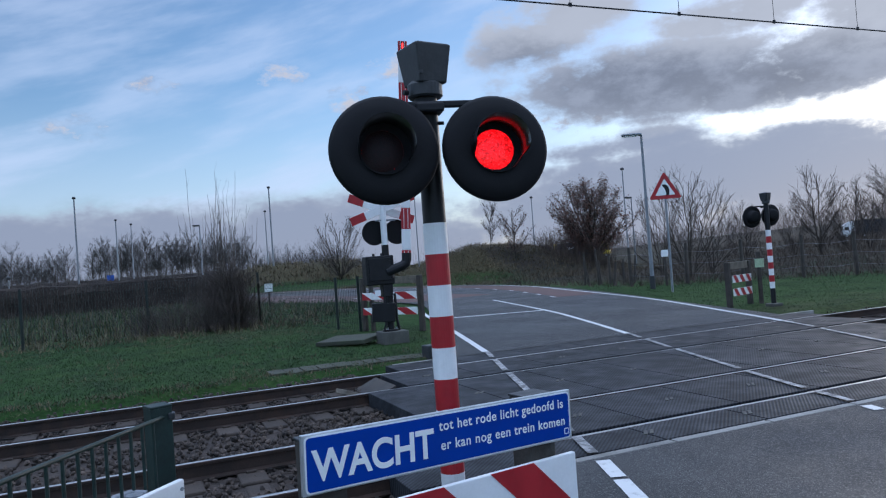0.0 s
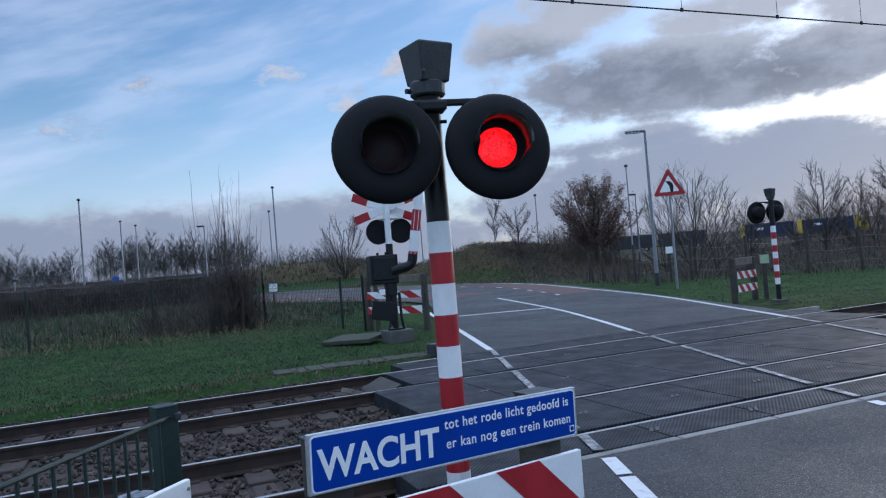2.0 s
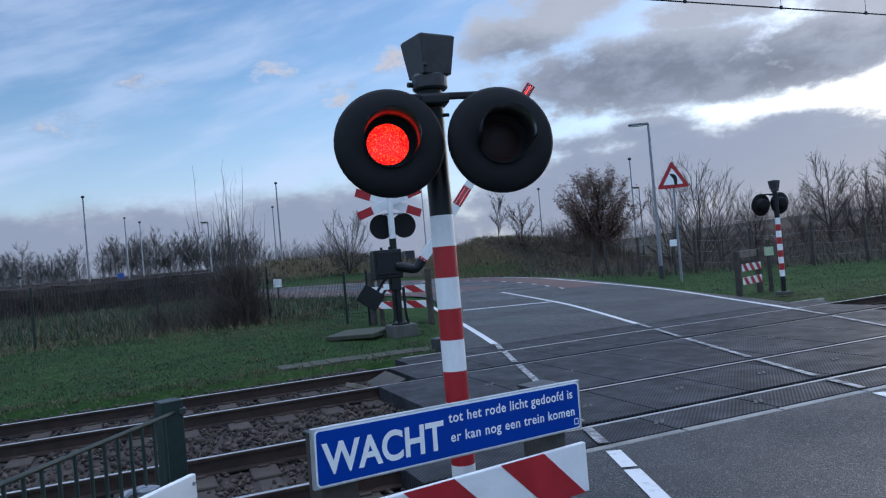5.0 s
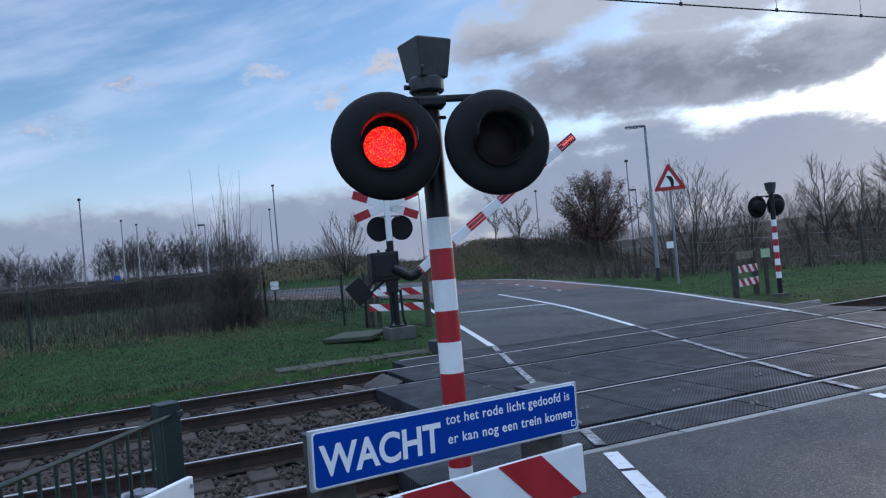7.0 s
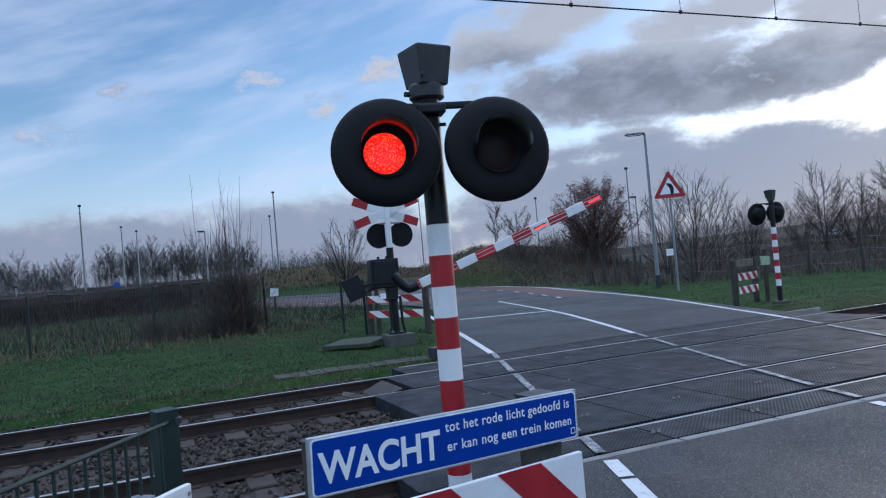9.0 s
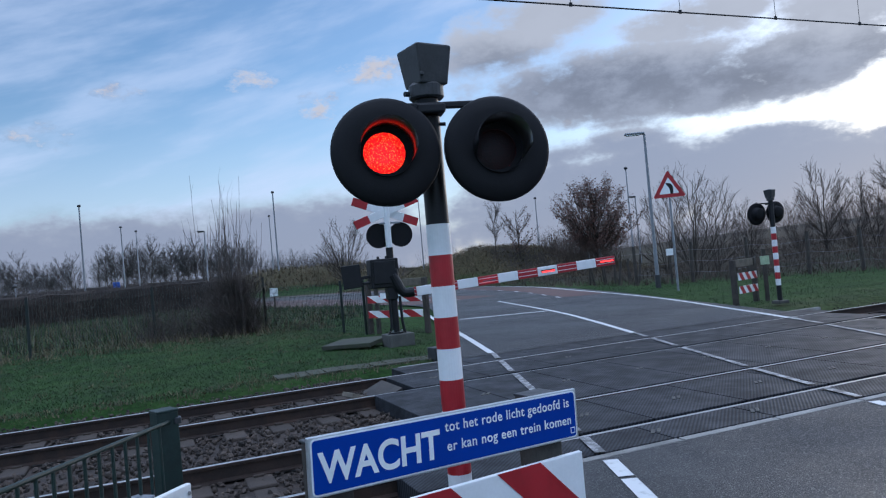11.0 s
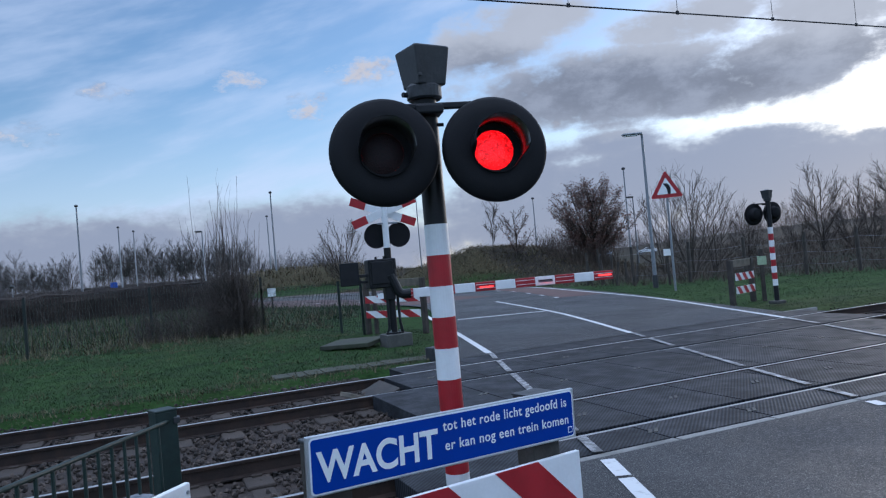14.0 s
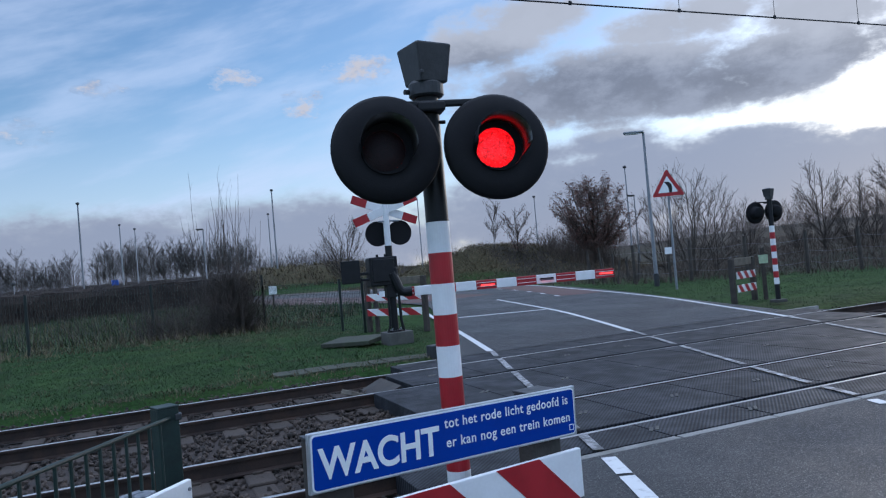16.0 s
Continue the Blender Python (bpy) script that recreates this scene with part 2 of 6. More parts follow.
def grass_ground():
    m, nt = nt_new("grass_ground")
    g = G(nt)
    out, b = g.n("OutputMaterial"), g.n("BsdfPrincipled")
    co = g.n("TexCoord").outputs["Object"]
    big, mid, fine = g.noise(co, 0.06, 5), g.noise(co, 0.7, 6, 0.65), g.noise(co, 9.0, 5, 0.7)
    green = g.mix(g.ramp(mid, 0.3, 0.7), (0.016, 0.04, 0.009), (0.03, 0.067, 0.015))
    dry = g.mix(g.ramp(fine, 0.3, 0.7), (0.042, 0.033, 0.02), (0.092, 0.072, 0.042))
    pos = g.n("SeparateXYZ", Vector=co)
    # rough brown grass on the mound and the banks, mown verge by the track
    high = g.math("MULTIPLY", g.ramp(pos.outputs[2], 0.35, 1.1), g.ramp(pos.outputs[2], 2.9, 4.5, 1.0, 0.8))
    f = g.math("MAXIMUM", g.math("MULTIPLY", high, 0.85), g.math("MULTIPLY", g.ramp(big, 0.5, 0.7), 0.6))
    f = g.math("ADD", f, g.math("MULTIPLY", g.ramp(mid, 0.55, 0.75), 0.3), clamp=True)
    c = g.mix(f, green, dry)
    # dark bramble and heath cover beyond the wire fence
    heath = g.mix(g.ramp(fine, 0.3, 0.7), (0.018, 0.016, 0.014), (0.042, 0.036, 0.03))
    side = g.ramp(g.math("ADD", pos.outputs[0], g.math("MULTIPLY", mid, 3.0)), 24.5, 28.5)
    near = g.ramp(g.math("ADD", g.math("MULTIPLY", pos.outputs[0], 0.72), g.math("MULTIPLY", pos.outputs[1], 0.69)), 35.0, 39.0)
    field = g.ramp(g.math("MULTIPLY", side, near), 0.0, 1.0, 0.0, 0.88)
    c = g.mix(field, c, heath)
    c = g.mix(1.0, c, g.mix(g.ramp(fine, 0.3, 0.65), (0.6, 0.6, 0.6), (1.2, 1.2, 1.2)), "MULTIPLY")
    g.put(b.inputs["Base Color"], c)
    b.inputs["Roughness"].default_value = 0.95
    b.inputs["Specular IOR Level"].default_value = 0.1
    bp = g.n("Bump", Height=fine, Strength=0.6, Distance=0.04)
    g.put(b.inputs["Normal"], bp.outputs[0])
    g.put(out.inputs["Surface"], b.outputs[0])
    return m


GRASS = grass_ground()
BLADE = mat("grass_blades", (0.024, 0.058, 0.013), 0.7, var=0.4, scale=0.7, fine=6, bump=0.0, island=0.28, dirt=(0.07, 0.085, 0.025), dirt_amt=0.5)
HEATHBLADE = mat("heath_stalks", (0.08, 0.062, 0.046), 0.9, var=0.35, scale=0.5, fine=6, bump=0.0, island=0.4, dirt=(0.03, 0.028, 0.024), dirt_amt=0.6)
DRYBLADE = mat("dry_grass_blades", (0.12, 0.095, 0.054), 0.85, var=0.3, scale=0.4, fine=6, bump=0.0, island=0.5, dirt=(0.05, 0.06, 0.02), dirt_amt=0.5)


# ---- mesh helpers ----
def empty(name, m=None):
    ob = new(name)
    if m is not None:
        ob.matrix_world = m
    return ob


def link_mesh(name, me, material, parent=None, label=""):
    ob = new(name, me)
    if material is not None and not me.materials:
        me.materials.append(material)
    if parent is not None:
        ob.parent = parent
    if label:
        ob["label"] = label
    return ob


def part(name, bm, material, parent=None, label="", smooth=False, m=None):
    me = bpy.data.meshes.new(name)
    bmesh.ops.recalc_face_normals(bm, faces=bm.faces)
    if smooth:
        for e in bm.edges:
            if any(len(f.verts) > 4 for f in e.link_faces):
                e.smooth = False
    bm.to_mesh(me)
    bm.free()
    if smooth:
        for poly in me.polygons:
            poly.use_smooth = True
    ob = link_mesh(name, me, material, parent, label)
    if m is not None:
        ob.matrix_basis = m
    return ob


def pydata(name, verts, faces, material, parent=None, label=""):
    me = bpy.data.meshes.new(name)
    me.from_pydata(verts, [], faces)
    me.update()
    return link_mesh(name, me, material, parent, label)


def box(c, s, bevel=0.0, bm=None, m=None):
    """A box of size s about c, edges rounded by bevel."""
    own = bmesh.new()
    bmesh.ops.create_cube(own, size=1.0, matrix=Matrix.Translation(c) @ Matrix.Diagonal((*s, 1)))
    if bevel:
        bmesh.ops.bevel(own, geom=own.edges[:], offset=bevel, segments=2, affect="EDGES", profile=0.5)
    if m is not None:
        bmesh.ops.transform(own, matrix=m, verts=own.verts)
    if bm is None:
        return own
    return join(bm, own)


def join(bm, other):
    me = bpy.data.meshes.new("join")
    other.to_mesh(me)
    other.free()
    bm.from_mesh(me)
    bpy.data.meshes.remove(me)
    return bm


def cyl(p0, p1, r0, r1=None, seg=16, bm=None, caps=True, bevel=0.0):
    p0, p1 = Vector(p0), Vector(p1)
    r1 = r0 if r1 is None else r1
    own = bmesh.new()
    d = p1 - p0
    mtx = Matrix.Translation((p0 + p1) / 2) @ d.to_track_quat("Z", "Y").to_matrix().to_4x4()
    bmesh.ops.create_cone(own, cap_ends=caps, segments=seg, radius1=r0, radius2=r1, depth=d.length, matrix=mtx)
    if bevel:
        es = [e for e in own.edges if len(e.link_faces) == 2 and any(len(f.verts) > 4 for f in e.link_faces)]
        bmesh.ops.bevel(own, geom=es, offset=bevel, segments=2, affect="EDGES", profile=0.5)
    return own if bm is None else join(bm, own)


def lathe(profile, seg=40, m=None):
    """Revolve (radius, height) pairs about z."""
    bm = bmesh.new()
    rings = []
    for r, z in profile:
        if r < 1e-6:
            rings.append([bm.verts.new((0, 0, z))])
        else:
            rings.append([bm.verts.new((r * math.cos(2 * math.pi * i / seg), r * math.sin(2 * math.pi * i / seg), z)) for i in range(seg)])
    for a, b in zip(rings, rings[1:]):
        for i in range(seg if len(a) + len(b) > 2 else 0):
            j = (i + 1) % seg
            if len(a) == 1:
                bm.faces.new((a[0], b[j], b[i]))
            elif len(b) == 1:
                bm.faces.new((a[i], a[j], b[0]))
            else:
                bm.faces.new((a[i], a[j], b[j], b[i]))
    if m is not None:
        bmesh.ops.transform(bm, matrix=m, verts=bm.verts)
    return bm


def tube(points, r, seg=8, bm=None):
    """A round bar along points."""
    own = bmesh.new()
    pts = [Vector(q) for q in points]
    rings = []
    for i, q in enumerate(pts):
        d = (pts[min(i + 1, len(pts) - 1)] - pts[max(i - 1, 0)]).normalized()
        a = d.orthogonal().normalized() if abs(d.z) > 0.99 else d.cross(Vector((0, 0, 1))).normalized()
        b = d.cross(a)
        rings.append([own.verts.new(q + r * (math.cos(2 * math.pi * k / seg) * a + math.sin(2 * math.pi * k / seg) * b)) for k in range(seg)])
    for u, v in zip(rings, rings[1:]):
        for k in range(seg):
            own.faces.new((u[k], u[(k + 1) % seg], v[(k + 1) % seg], v[k]))
    own.faces.new(rings[0][::-1])
    own.faces.new(rings[-1])
    return own if bm is None else join(bm, own)


def clip(poly, axis, lim, keep_less):
    out = []
    for i, a in enumerate(poly):
        b = poly[(i + 1) % len(poly)]
        ia, ib = ((q[axis] <= lim) == keep_less or q[axis] == lim for q in (a, b))
        if ia:
            out.append(a)
        if ia != ib:
            t = (lim - a[axis]) / (b[axis] - a[axis])
            out.append((a[0] + t * (b[0] - a[0]), a[1] + t * (b[1] - a[1])))
    return out


def stripe(x0, x1, lean, length, height, y0, y1):
    """A leaning stripe of a board, cut to the board's outline (x along, z up), from y0 to y1."""
    poly = [(x0, 0), (x1, 0), (x1 + lean, height), (x0 + lean, height)]
    poly = clip(clip(poly, 0, 0.0, False), 0, length, True)
    if len(poly) < 3:
        return None
    bm = bmesh.new()
    a = [bm.verts.new((x, y0, z)) for x, z in poly]
    b = [bm.verts.new((x, y1, z)) for x, z in poly]
    bm.faces.new(a)
    bm.faces.new(b[::-1])
    for i in range(len(a)):
        j = (i + 1) % len(a)
        bm.faces.new((a[i], b[i], b[j], a[j]))
    return bm


def striped_board(parent, m, length, height, period, first, lean, name="striped_board", depth=0.03):
    """A white board with red leaning stripes on its front (-y), from the right end."""
    board = part(name, box((length / 2, 0, height / 2), (length, depth, height), 0.006), WHITE, parent, m=m)
    x = length - first - period / 2
    while x > -abs(lean) - period:
        bm = stripe(x, x + period / 2, lean, length, height, -depth / 2 - 0.003, -depth / 2 + 0.001)
        if bm is not None:
            part("red_stripe", bm, RED, board, "red retroreflective stripe")
        x -= period
    return board


def lettering(name, body, size, m, material, parent, label="", width=1.0, bold=0.0, space=1.0):
    """A line of writing, every letter a mesh of its own."""
    cu = bpy.data.curves.new(name, "FONT")
    cu.body, cu.size, cu.extrude, cu.offset, cu.space_character = body, size, 0.0012, bold, space
    tmp = new(name, cu)
    bpy.context.view_layer.update()
    me = bpy.data.meshes.new_from_object(tmp.evaluated_get(bpy.context.evaluated_depsgraph_get()))
    bpy.data.objects.remove(tmp)
    bpy.data.curves.remove(cu)
    co = [v.co.copy() for v in me.vertices]
    root = list(range(len(co)))

    def find(i):
        while root[i] != i:
            root[i] = root[root[i]]
            i = root[i]
        return i
    for e in me.edges:
        root[find(e.vertices[0])] = find(e.vertices[1])
    # front, back and rim of one glyph lie over one another: join what overlaps in x
    spans = {}
    for i, c in enumerate(co):
        k = find(i)
        lo, hi = spans.get(k, (9.0, -9.0))
        spans[k] = (min(lo, c.x), max(hi, c.x))
    groups = []
    for k, (lo, hi) in sorted(spans.items(), key=lambda q: q[1][0]):
        for gr in groups:
            if min(hi, gr[1]) - max(lo, gr[0]) > 0.5 * min(hi - lo, gr[1] - gr[0]):
                gr[0], gr[1] = min(lo, gr[0]), max(hi, gr[1])
                gr[2].add(k)
                break
        else:
            groups.append([lo, hi, {k}])
    x0, x1 = min(g[0] for g in groups), max(g[1] for g in groups)
    k = width / (x1 - x0)
    polys = [tuple(p.vertices) for p in me.polygons]
    for lo, hi, keys in groups:
        idx = {}
        vs, fs = [], []
        for p in polys:
            if find(p[0]) in keys:
                for i in p:
                    if i not in idx:
                        idx[i] = len(vs)
                        vs.append(((co[i].x - x0) * k, co[i].y, co[i].z))
                fs.append([idx[i] for i in p])
        ob = pydata("letter", vs, fs, material, parent, label)
        ob.matrix_basis = m
    bpy.data.meshes.remove(me)


# ---- sky: drifting clouds ----
def cloud_material():
    m, nt = nt_new("clouds")
    g = G(nt)
    out = g.n("OutputMaterial")
    co = g.n("TexCoord").outputs["Object"]
    nrm = nt.nodes.new("ShaderNodeVectorMath")
    nrm.operation = "NORMALIZE"
    g.put(nrm.inputs[0], co)
    d = g.n("SeparateXYZ", Vector=nrm.outputs[0])
    az = g.math("DEGREES", g.math("ARCTAN2", d.outputs[0], d.outputs[1]))
    el = g.math("DEGREES", g.math("ARCSINE", d.outputs[2]))
    uv = g.n("CombineXYZ", X=g.math("MULTIPLY", az, 0.1), Y=g.math("MULTIPLY", el, 0.17), Z=0.0).outputs[0]
    warp = g.n("TexNoise", Vector=uv, Scale=2.2, Detail=7.0, Roughness=0.62)
    fb = warp.outputs[0]
    shifted = g.n("VectorMath")
    g.put(shifted.inputs[0], uv)
    shifted.inputs[1].default_value = (0.05, 0.14, 0.0)
    fb_up = g.n("TexNoise", Vector=shifted.outputs[0], Scale=2.2, Detail=7.0, Roughness=0.62).outputs[0]

    def blob(a, e, ra, re, w=1.0):
        x = g.math("DIVIDE", g.math("SUBTRACT", az, a), ra)
        y = g.math("DIVIDE", g.math("SUBTRACT", el, e), re)
        r2 = g.math("ADD", g.math("MULTIPLY", x, x), g.math("MULTIPLY", y, y))
        return g.math("MULTIPLY", g.math("SUBTRACT", 1.0, r2, clamp=False), w)

    def most(items):
        v = items[0]
        for w in items[1:]:
            v = g.math("MAXIMUM", v, w)
        return v

    big = most([blob(*b) for b in BIG])
    puffs = most([blob(*b) for b in PUFFS])
    low = most([blob(*b) for b in LOW])
    rest = g.math("SUBTRACT", g.math("MULTIPLY", g.ramp(g.math("ABSOLUTE", g.math("SUBTRACT", az, 24.0)), 38.0, 60.0), 1.0), 0.9)
    nz = g.math("MULTIPLY", g.math("SUBTRACT", fb, 0.5), 3.2)
    nz_up = g.math("MULTIPLY", g.math("SUBTRACT", fb_up, 0.5), 3.2)

    def density(shape, soft, k=1.0):
        return g.ramp(g.math("ADD", g.math("MAXIMUM", shape, -1.5), g.math("MULTIPLY", nz, k)), 0.0, soft)

    def fine_noise(up):
        mv = g.n("VectorMath")
        g.put(mv.inputs[0], uv)
        mv.inputs[1].default_value = (0.02 * up, 0.06 * up, 4.0)
        return g.math("MULTIPLY", g.math("SUBTRACT", g.noise(mv.outputs[0], 6.0, 7, 0.62), 0.5), 4.2)

    nzf = fine_noise(0.0)
    edge_f = g.math("SUBTRACT", nzf, fine_noise(1.0))
    db = g.ramp(g.math("ADD", g.math("MAXIMUM", puffs, -1.5), nzf), 0.1, 1.5)
    da, dc = density(big, 1.05, 0.8), density(low, 0.7, 0.45)
    de = density(rest, 0.9, 1.0)
    # light catches the cloud where it thins towards the sun
    edge = g.math("SUBTRACT", nz, nz_up)
    lit = g.ramp(edge, -0.25, 0.9)
    near_sun = g.ramp(most([blob(60, 9.0, 12, 1.4), blob(60, 9.3, 7, 1.9)]), -0.2, 1.0)
    rim = g.math("SUBTRACT", 1.0, g.ramp(g.math("ADD", big, g.math("MULTIPLY", nz, 0.8)), 0.15, 1.3))
    grey = g.mix(g.ramp(fb, 0.35, 0.65), SHADE_A, SHADE_B)
    warm = g.mix(near_sun, LIT_A, LIT_B)
    q = g.math("SUBTRACT", el, g.math("MULTIPLY", g.math("SUBTRACT", az, 34.0), -0.12))
    crest = g.ramp(g.math("ADD", q, g.math("MULTIPLY", nz, 1.2)), 13.6, 17.0)
    grey = g.mix(g.math("MULTIPLY", crest, 0.8), grey, LIT_A)
    c_big = g.mix(g.math("MULTIPLY", rim, g.math("ADD", 0.35, g.math("MULTIPLY", lit, 0.65))), grey, warm)
    c_puff = g.mix(g.ramp(g.math("ADD", puffs, edge_f), -0.3, 1.3, 0.0, 0.9), PUFF_A, PUFF_B)
    c_low = g.mix(g.ramp(g.math("ADD", low, g.math("MULTIPLY", nz, 0.5)), 0.9, 0.0, 0.0, 0.8), LOW_A, LOW_B)
    c_low = g.mix(g.math("MULTIPLY", near_sun, 0.55), c_low, LIT_B)
    # thin high veil, thicker to the left and near the sun
    vuv = g.n("CombineXYZ", X=g.math("MULTIPLY", az, 0.05), Y=g.math("ADD", g.math("MULTIPLY", el, 0.2), g.math("MULTIPLY", az, -0.05)), Z=3.0).outputs[0]
    veil = g.ramp(g.noise(vuv, 1.6, 6, 0.55), 0.38, 0.72)
    haze = g.ramp(el, 15.0, 3.0, 0.06, 0.5)
    va = g.math("ADD", g.math("MULTIPLY", veil, 0.46), haze, clamp=True)
    sunveil = g.ramp(g.math("ADD", blob(60, 9.2, 15, 2.0), g.math("MULTIPLY", nz, 0.45)), -0.1, 0.9, 0.0, 0.75)
    va = g.math("MAXIMUM", va, sunveil)
    # unseen cover high overhead, added as bright fill light for the ground
    over = g.ramp(el, 26.0, 48.0, 0.0, 0.9)
    va = g.math("MAXIMUM", va, over)
    c = g.mix(g.ramp(near_sun, 0.1, 1.0), VEIL, LIT_B)
    c = g.mix(over, c, OVERHEAD_FILL)
    a = va
    # clouds out of view, brightened to fill surfaces that face the camera
    rest_c = g.mix(g.ramp(fb, 0.35, 0.65), REST_FILL_A, REST_FILL_B)
    for col, den in ((rest_c, de), (c_puff, db), (c_low, dc), (c_big, da)):
        c = g.mix(den, c, col)
        a = g.math("MAXIMUM", a, g.math("MULTIPLY", den, 0.97))
    em = g.n("Emission", Color=c, Strength=1.0)
    tr = g.n("BsdfTransparent")
    mx = g.n("MixShader", Fac=a)
    g.put(mx.inputs[1], tr.outputs[0])
    g.put(mx.inputs[2], em.outputs[0])
    g.put(out.inputs["Surface"], mx.outputs[0])
    m.cycles.emission_sampling = "NONE"
    return m


# clouds as azimuth, elevation, half width, half height, weight (degrees), at the clip's middle
BIG = [(38, 12.4, 14, 3.9, 1.4), (52, 12.6, 12, 3.0, 1.3), (46, 11.2, 13, 2.5, 1.4), (29, 16.2, 6.5, 2.6, 1.3), (33, 18.2, 8, 2.2, 1.15), (44, 16.2, 9, 2.0, 1.2), (54, 15.0, 8, 2.6, 1.4), (64, 16, 9, 4.5, 1.1)]
PUFFS = [(19.0, 15.4, 3.2, 1.5, 1.2), (14.4, 13.1, 2.4, 1.2, 1.1), (9.3, 15.3, 2.6, 1.1, 1.0), (0.0, 14.35, 2.2, 0.75, 1.0), (-5.4, 11.4, 3.4, 1.1, 0.75),
         (33, 10.6, 7, 1.8, 0.9), (48, 10.0, 5, 1.0, 0.5)]
LOW = [(-2, 1.5, 22, 5.2, 1.2), (12, 2.0, 16, 5.0, 1.2), (34, 3.0, 14, 5.0, 1.1), (40, 5.2, 13, 3.9, 1.15), (37, 7.7, 10, 1.9, 0.8), (54, 4.0, 18, 4.2, 1.1), (47, 6.2, 12, 2.4, 1.1), (50, 1.2, 18, 3.2, 1.0), (90, 2, 40, 5, 1), (-60, 2, 45, 5, 1)]
SHADE_A, SHADE_B = (0.15, 0.158, 0.18), (0.26, 0.27, 0.295)
LIT_A, LIT_B = (0.42, 0.415, 0.41), (0.62, 0.55, 0.43)
PUFF_A, PUFF_B = (0.22, 0.24, 0.29), (0.5, 0.46, 0.43)
LOW_A, LOW_B = (0.245, 0.262, 0.305), (0.42, 0.415, 0.41)
OVERHEAD_FILL = (1.13, 1.28, 1.52)
REST_FILL_A, REST_FILL_B = (0.7, 0.72, 0.78), (1.2, 1.17, 1.15)
VEIL = (0.5, 0.55, 0.63)


def sky_dome():
    bm = bmesh.new()
    bmesh.ops.create_icosphere(bm, subdivisions=5, radius=3200)
    bmesh.ops.delete(bm, geom=[v for v in bm.verts if v.co.z < -260], context="VERTS")
    ob = part("cloud_layer", bm, cloud_material(), smooth=True)
    ob.visible_shadow = False
    return tagged(ob, "drifting grey and white evening clouds, with added bright fill outside the view", "clouds", kind="structure")


CLOUDS = sky_dome()


# ---- ground ----
def smooth01(t):
    t = min(1.0, max(0.0, t))
    return t * t * (3 - 2 * t)


ROAD_C = [(-1.2, -30), (1.0, -14), (3.2, -4.0), (6.2, 3.8), (7.25, 7.15), (9.0, 12.0), (11.7, 19.7), (14.3, 27.2), (16.6, 36), (17.0, 46), (15.0, 58), (9.0, 70), (-2.0, 82), (-20, 95), (-60, 118), (-140, 150)]


def catmull(pts, per=10):
    pts = [Vector(q) for q in pts]
    out = []
    for i in range(len(pts) - 1):
        p0, p1, p2, p3 = pts[max(i - 1, 0)], pts[i], pts[i + 1], pts[min(i + 2, len(pts) - 1)]
        for k in range(per):
            t = k / per
            out.append(0.5 * ((2 * p1) + (p2 - p0) * t + (2 * p0 - 5 * p1 + 4 * p2 - p3) * t * t + (3 * p1 - p0 - 3 * p2 + p3) * t ** 3))
    out.append(pts[-1])
    return out


ROAD_PATH = catmull(ROAD_C)


# the far road on the bank: a straight line
FAR_A, FAR_B = Vector((103.0, 139.0)), Vector((144.0, 99.0))
FAR_DIR = (FAR_B - FAR_A).normalized()
FAR_TURN = math.degrees(math.atan2(FAR_DIR.y, FAR_DIR.x))


def far_point(s, lane=0.0):
    """Place and heading on the far road, which bends away behind the mound."""
    if s >= -30:
        q, turn = FAR_A + FAR_DIR * s, FAR_TURN
    else:
        q, turn, left = FAR_A + FAR_DIR * -30, FAR_TURN, -30 - s
        while left > 0:
            step = min(5.0, left)
            turn = max(turn - 1.0 * step, FAR_TURN - 62)
            q = q - Vector((math.cos(radians(turn)), math.sin(radians(turn)))) * step
            left -= step
    return q + lane * Vector((-math.sin(radians(turn)), math.cos(radians(turn)))), turn


def far_z(s):
    return min(1.0, max(0.1, 0.15 + 0.004 * s))


def road_dist(x, y):
    return min((x - q.x) ** 2 + (y - q.y) ** 2 for q in ROAD_PATH) ** 0.5


def road_normal(i, path):
    d = (path[min(i + 1, len(path) - 1)] - path[max(i - 1, 0)]).normalized()
    return Vector((d.y, -d.x))


def inner_edge(q):
    """How far the paving reaches to the inside of the bend."""
    return 3.6 + 6.0 * smooth01((q.y - 26.0) / 20.0)


def off_paving(x, y):
    i = min(range(len(ROAD_PATH)), key=lambda k: (x - ROAD_PATH[k].x) ** 2 + (y - ROAD_PATH[k].y) ** 2)
    v = Vector((x, y)) - ROAD_PATH[i]
    side = v.dot(road_normal(i, ROAD_PATH))
    return v.length > (4.1 if side > 0 else inner_edge(ROAD_PATH[i]) + 0.4)


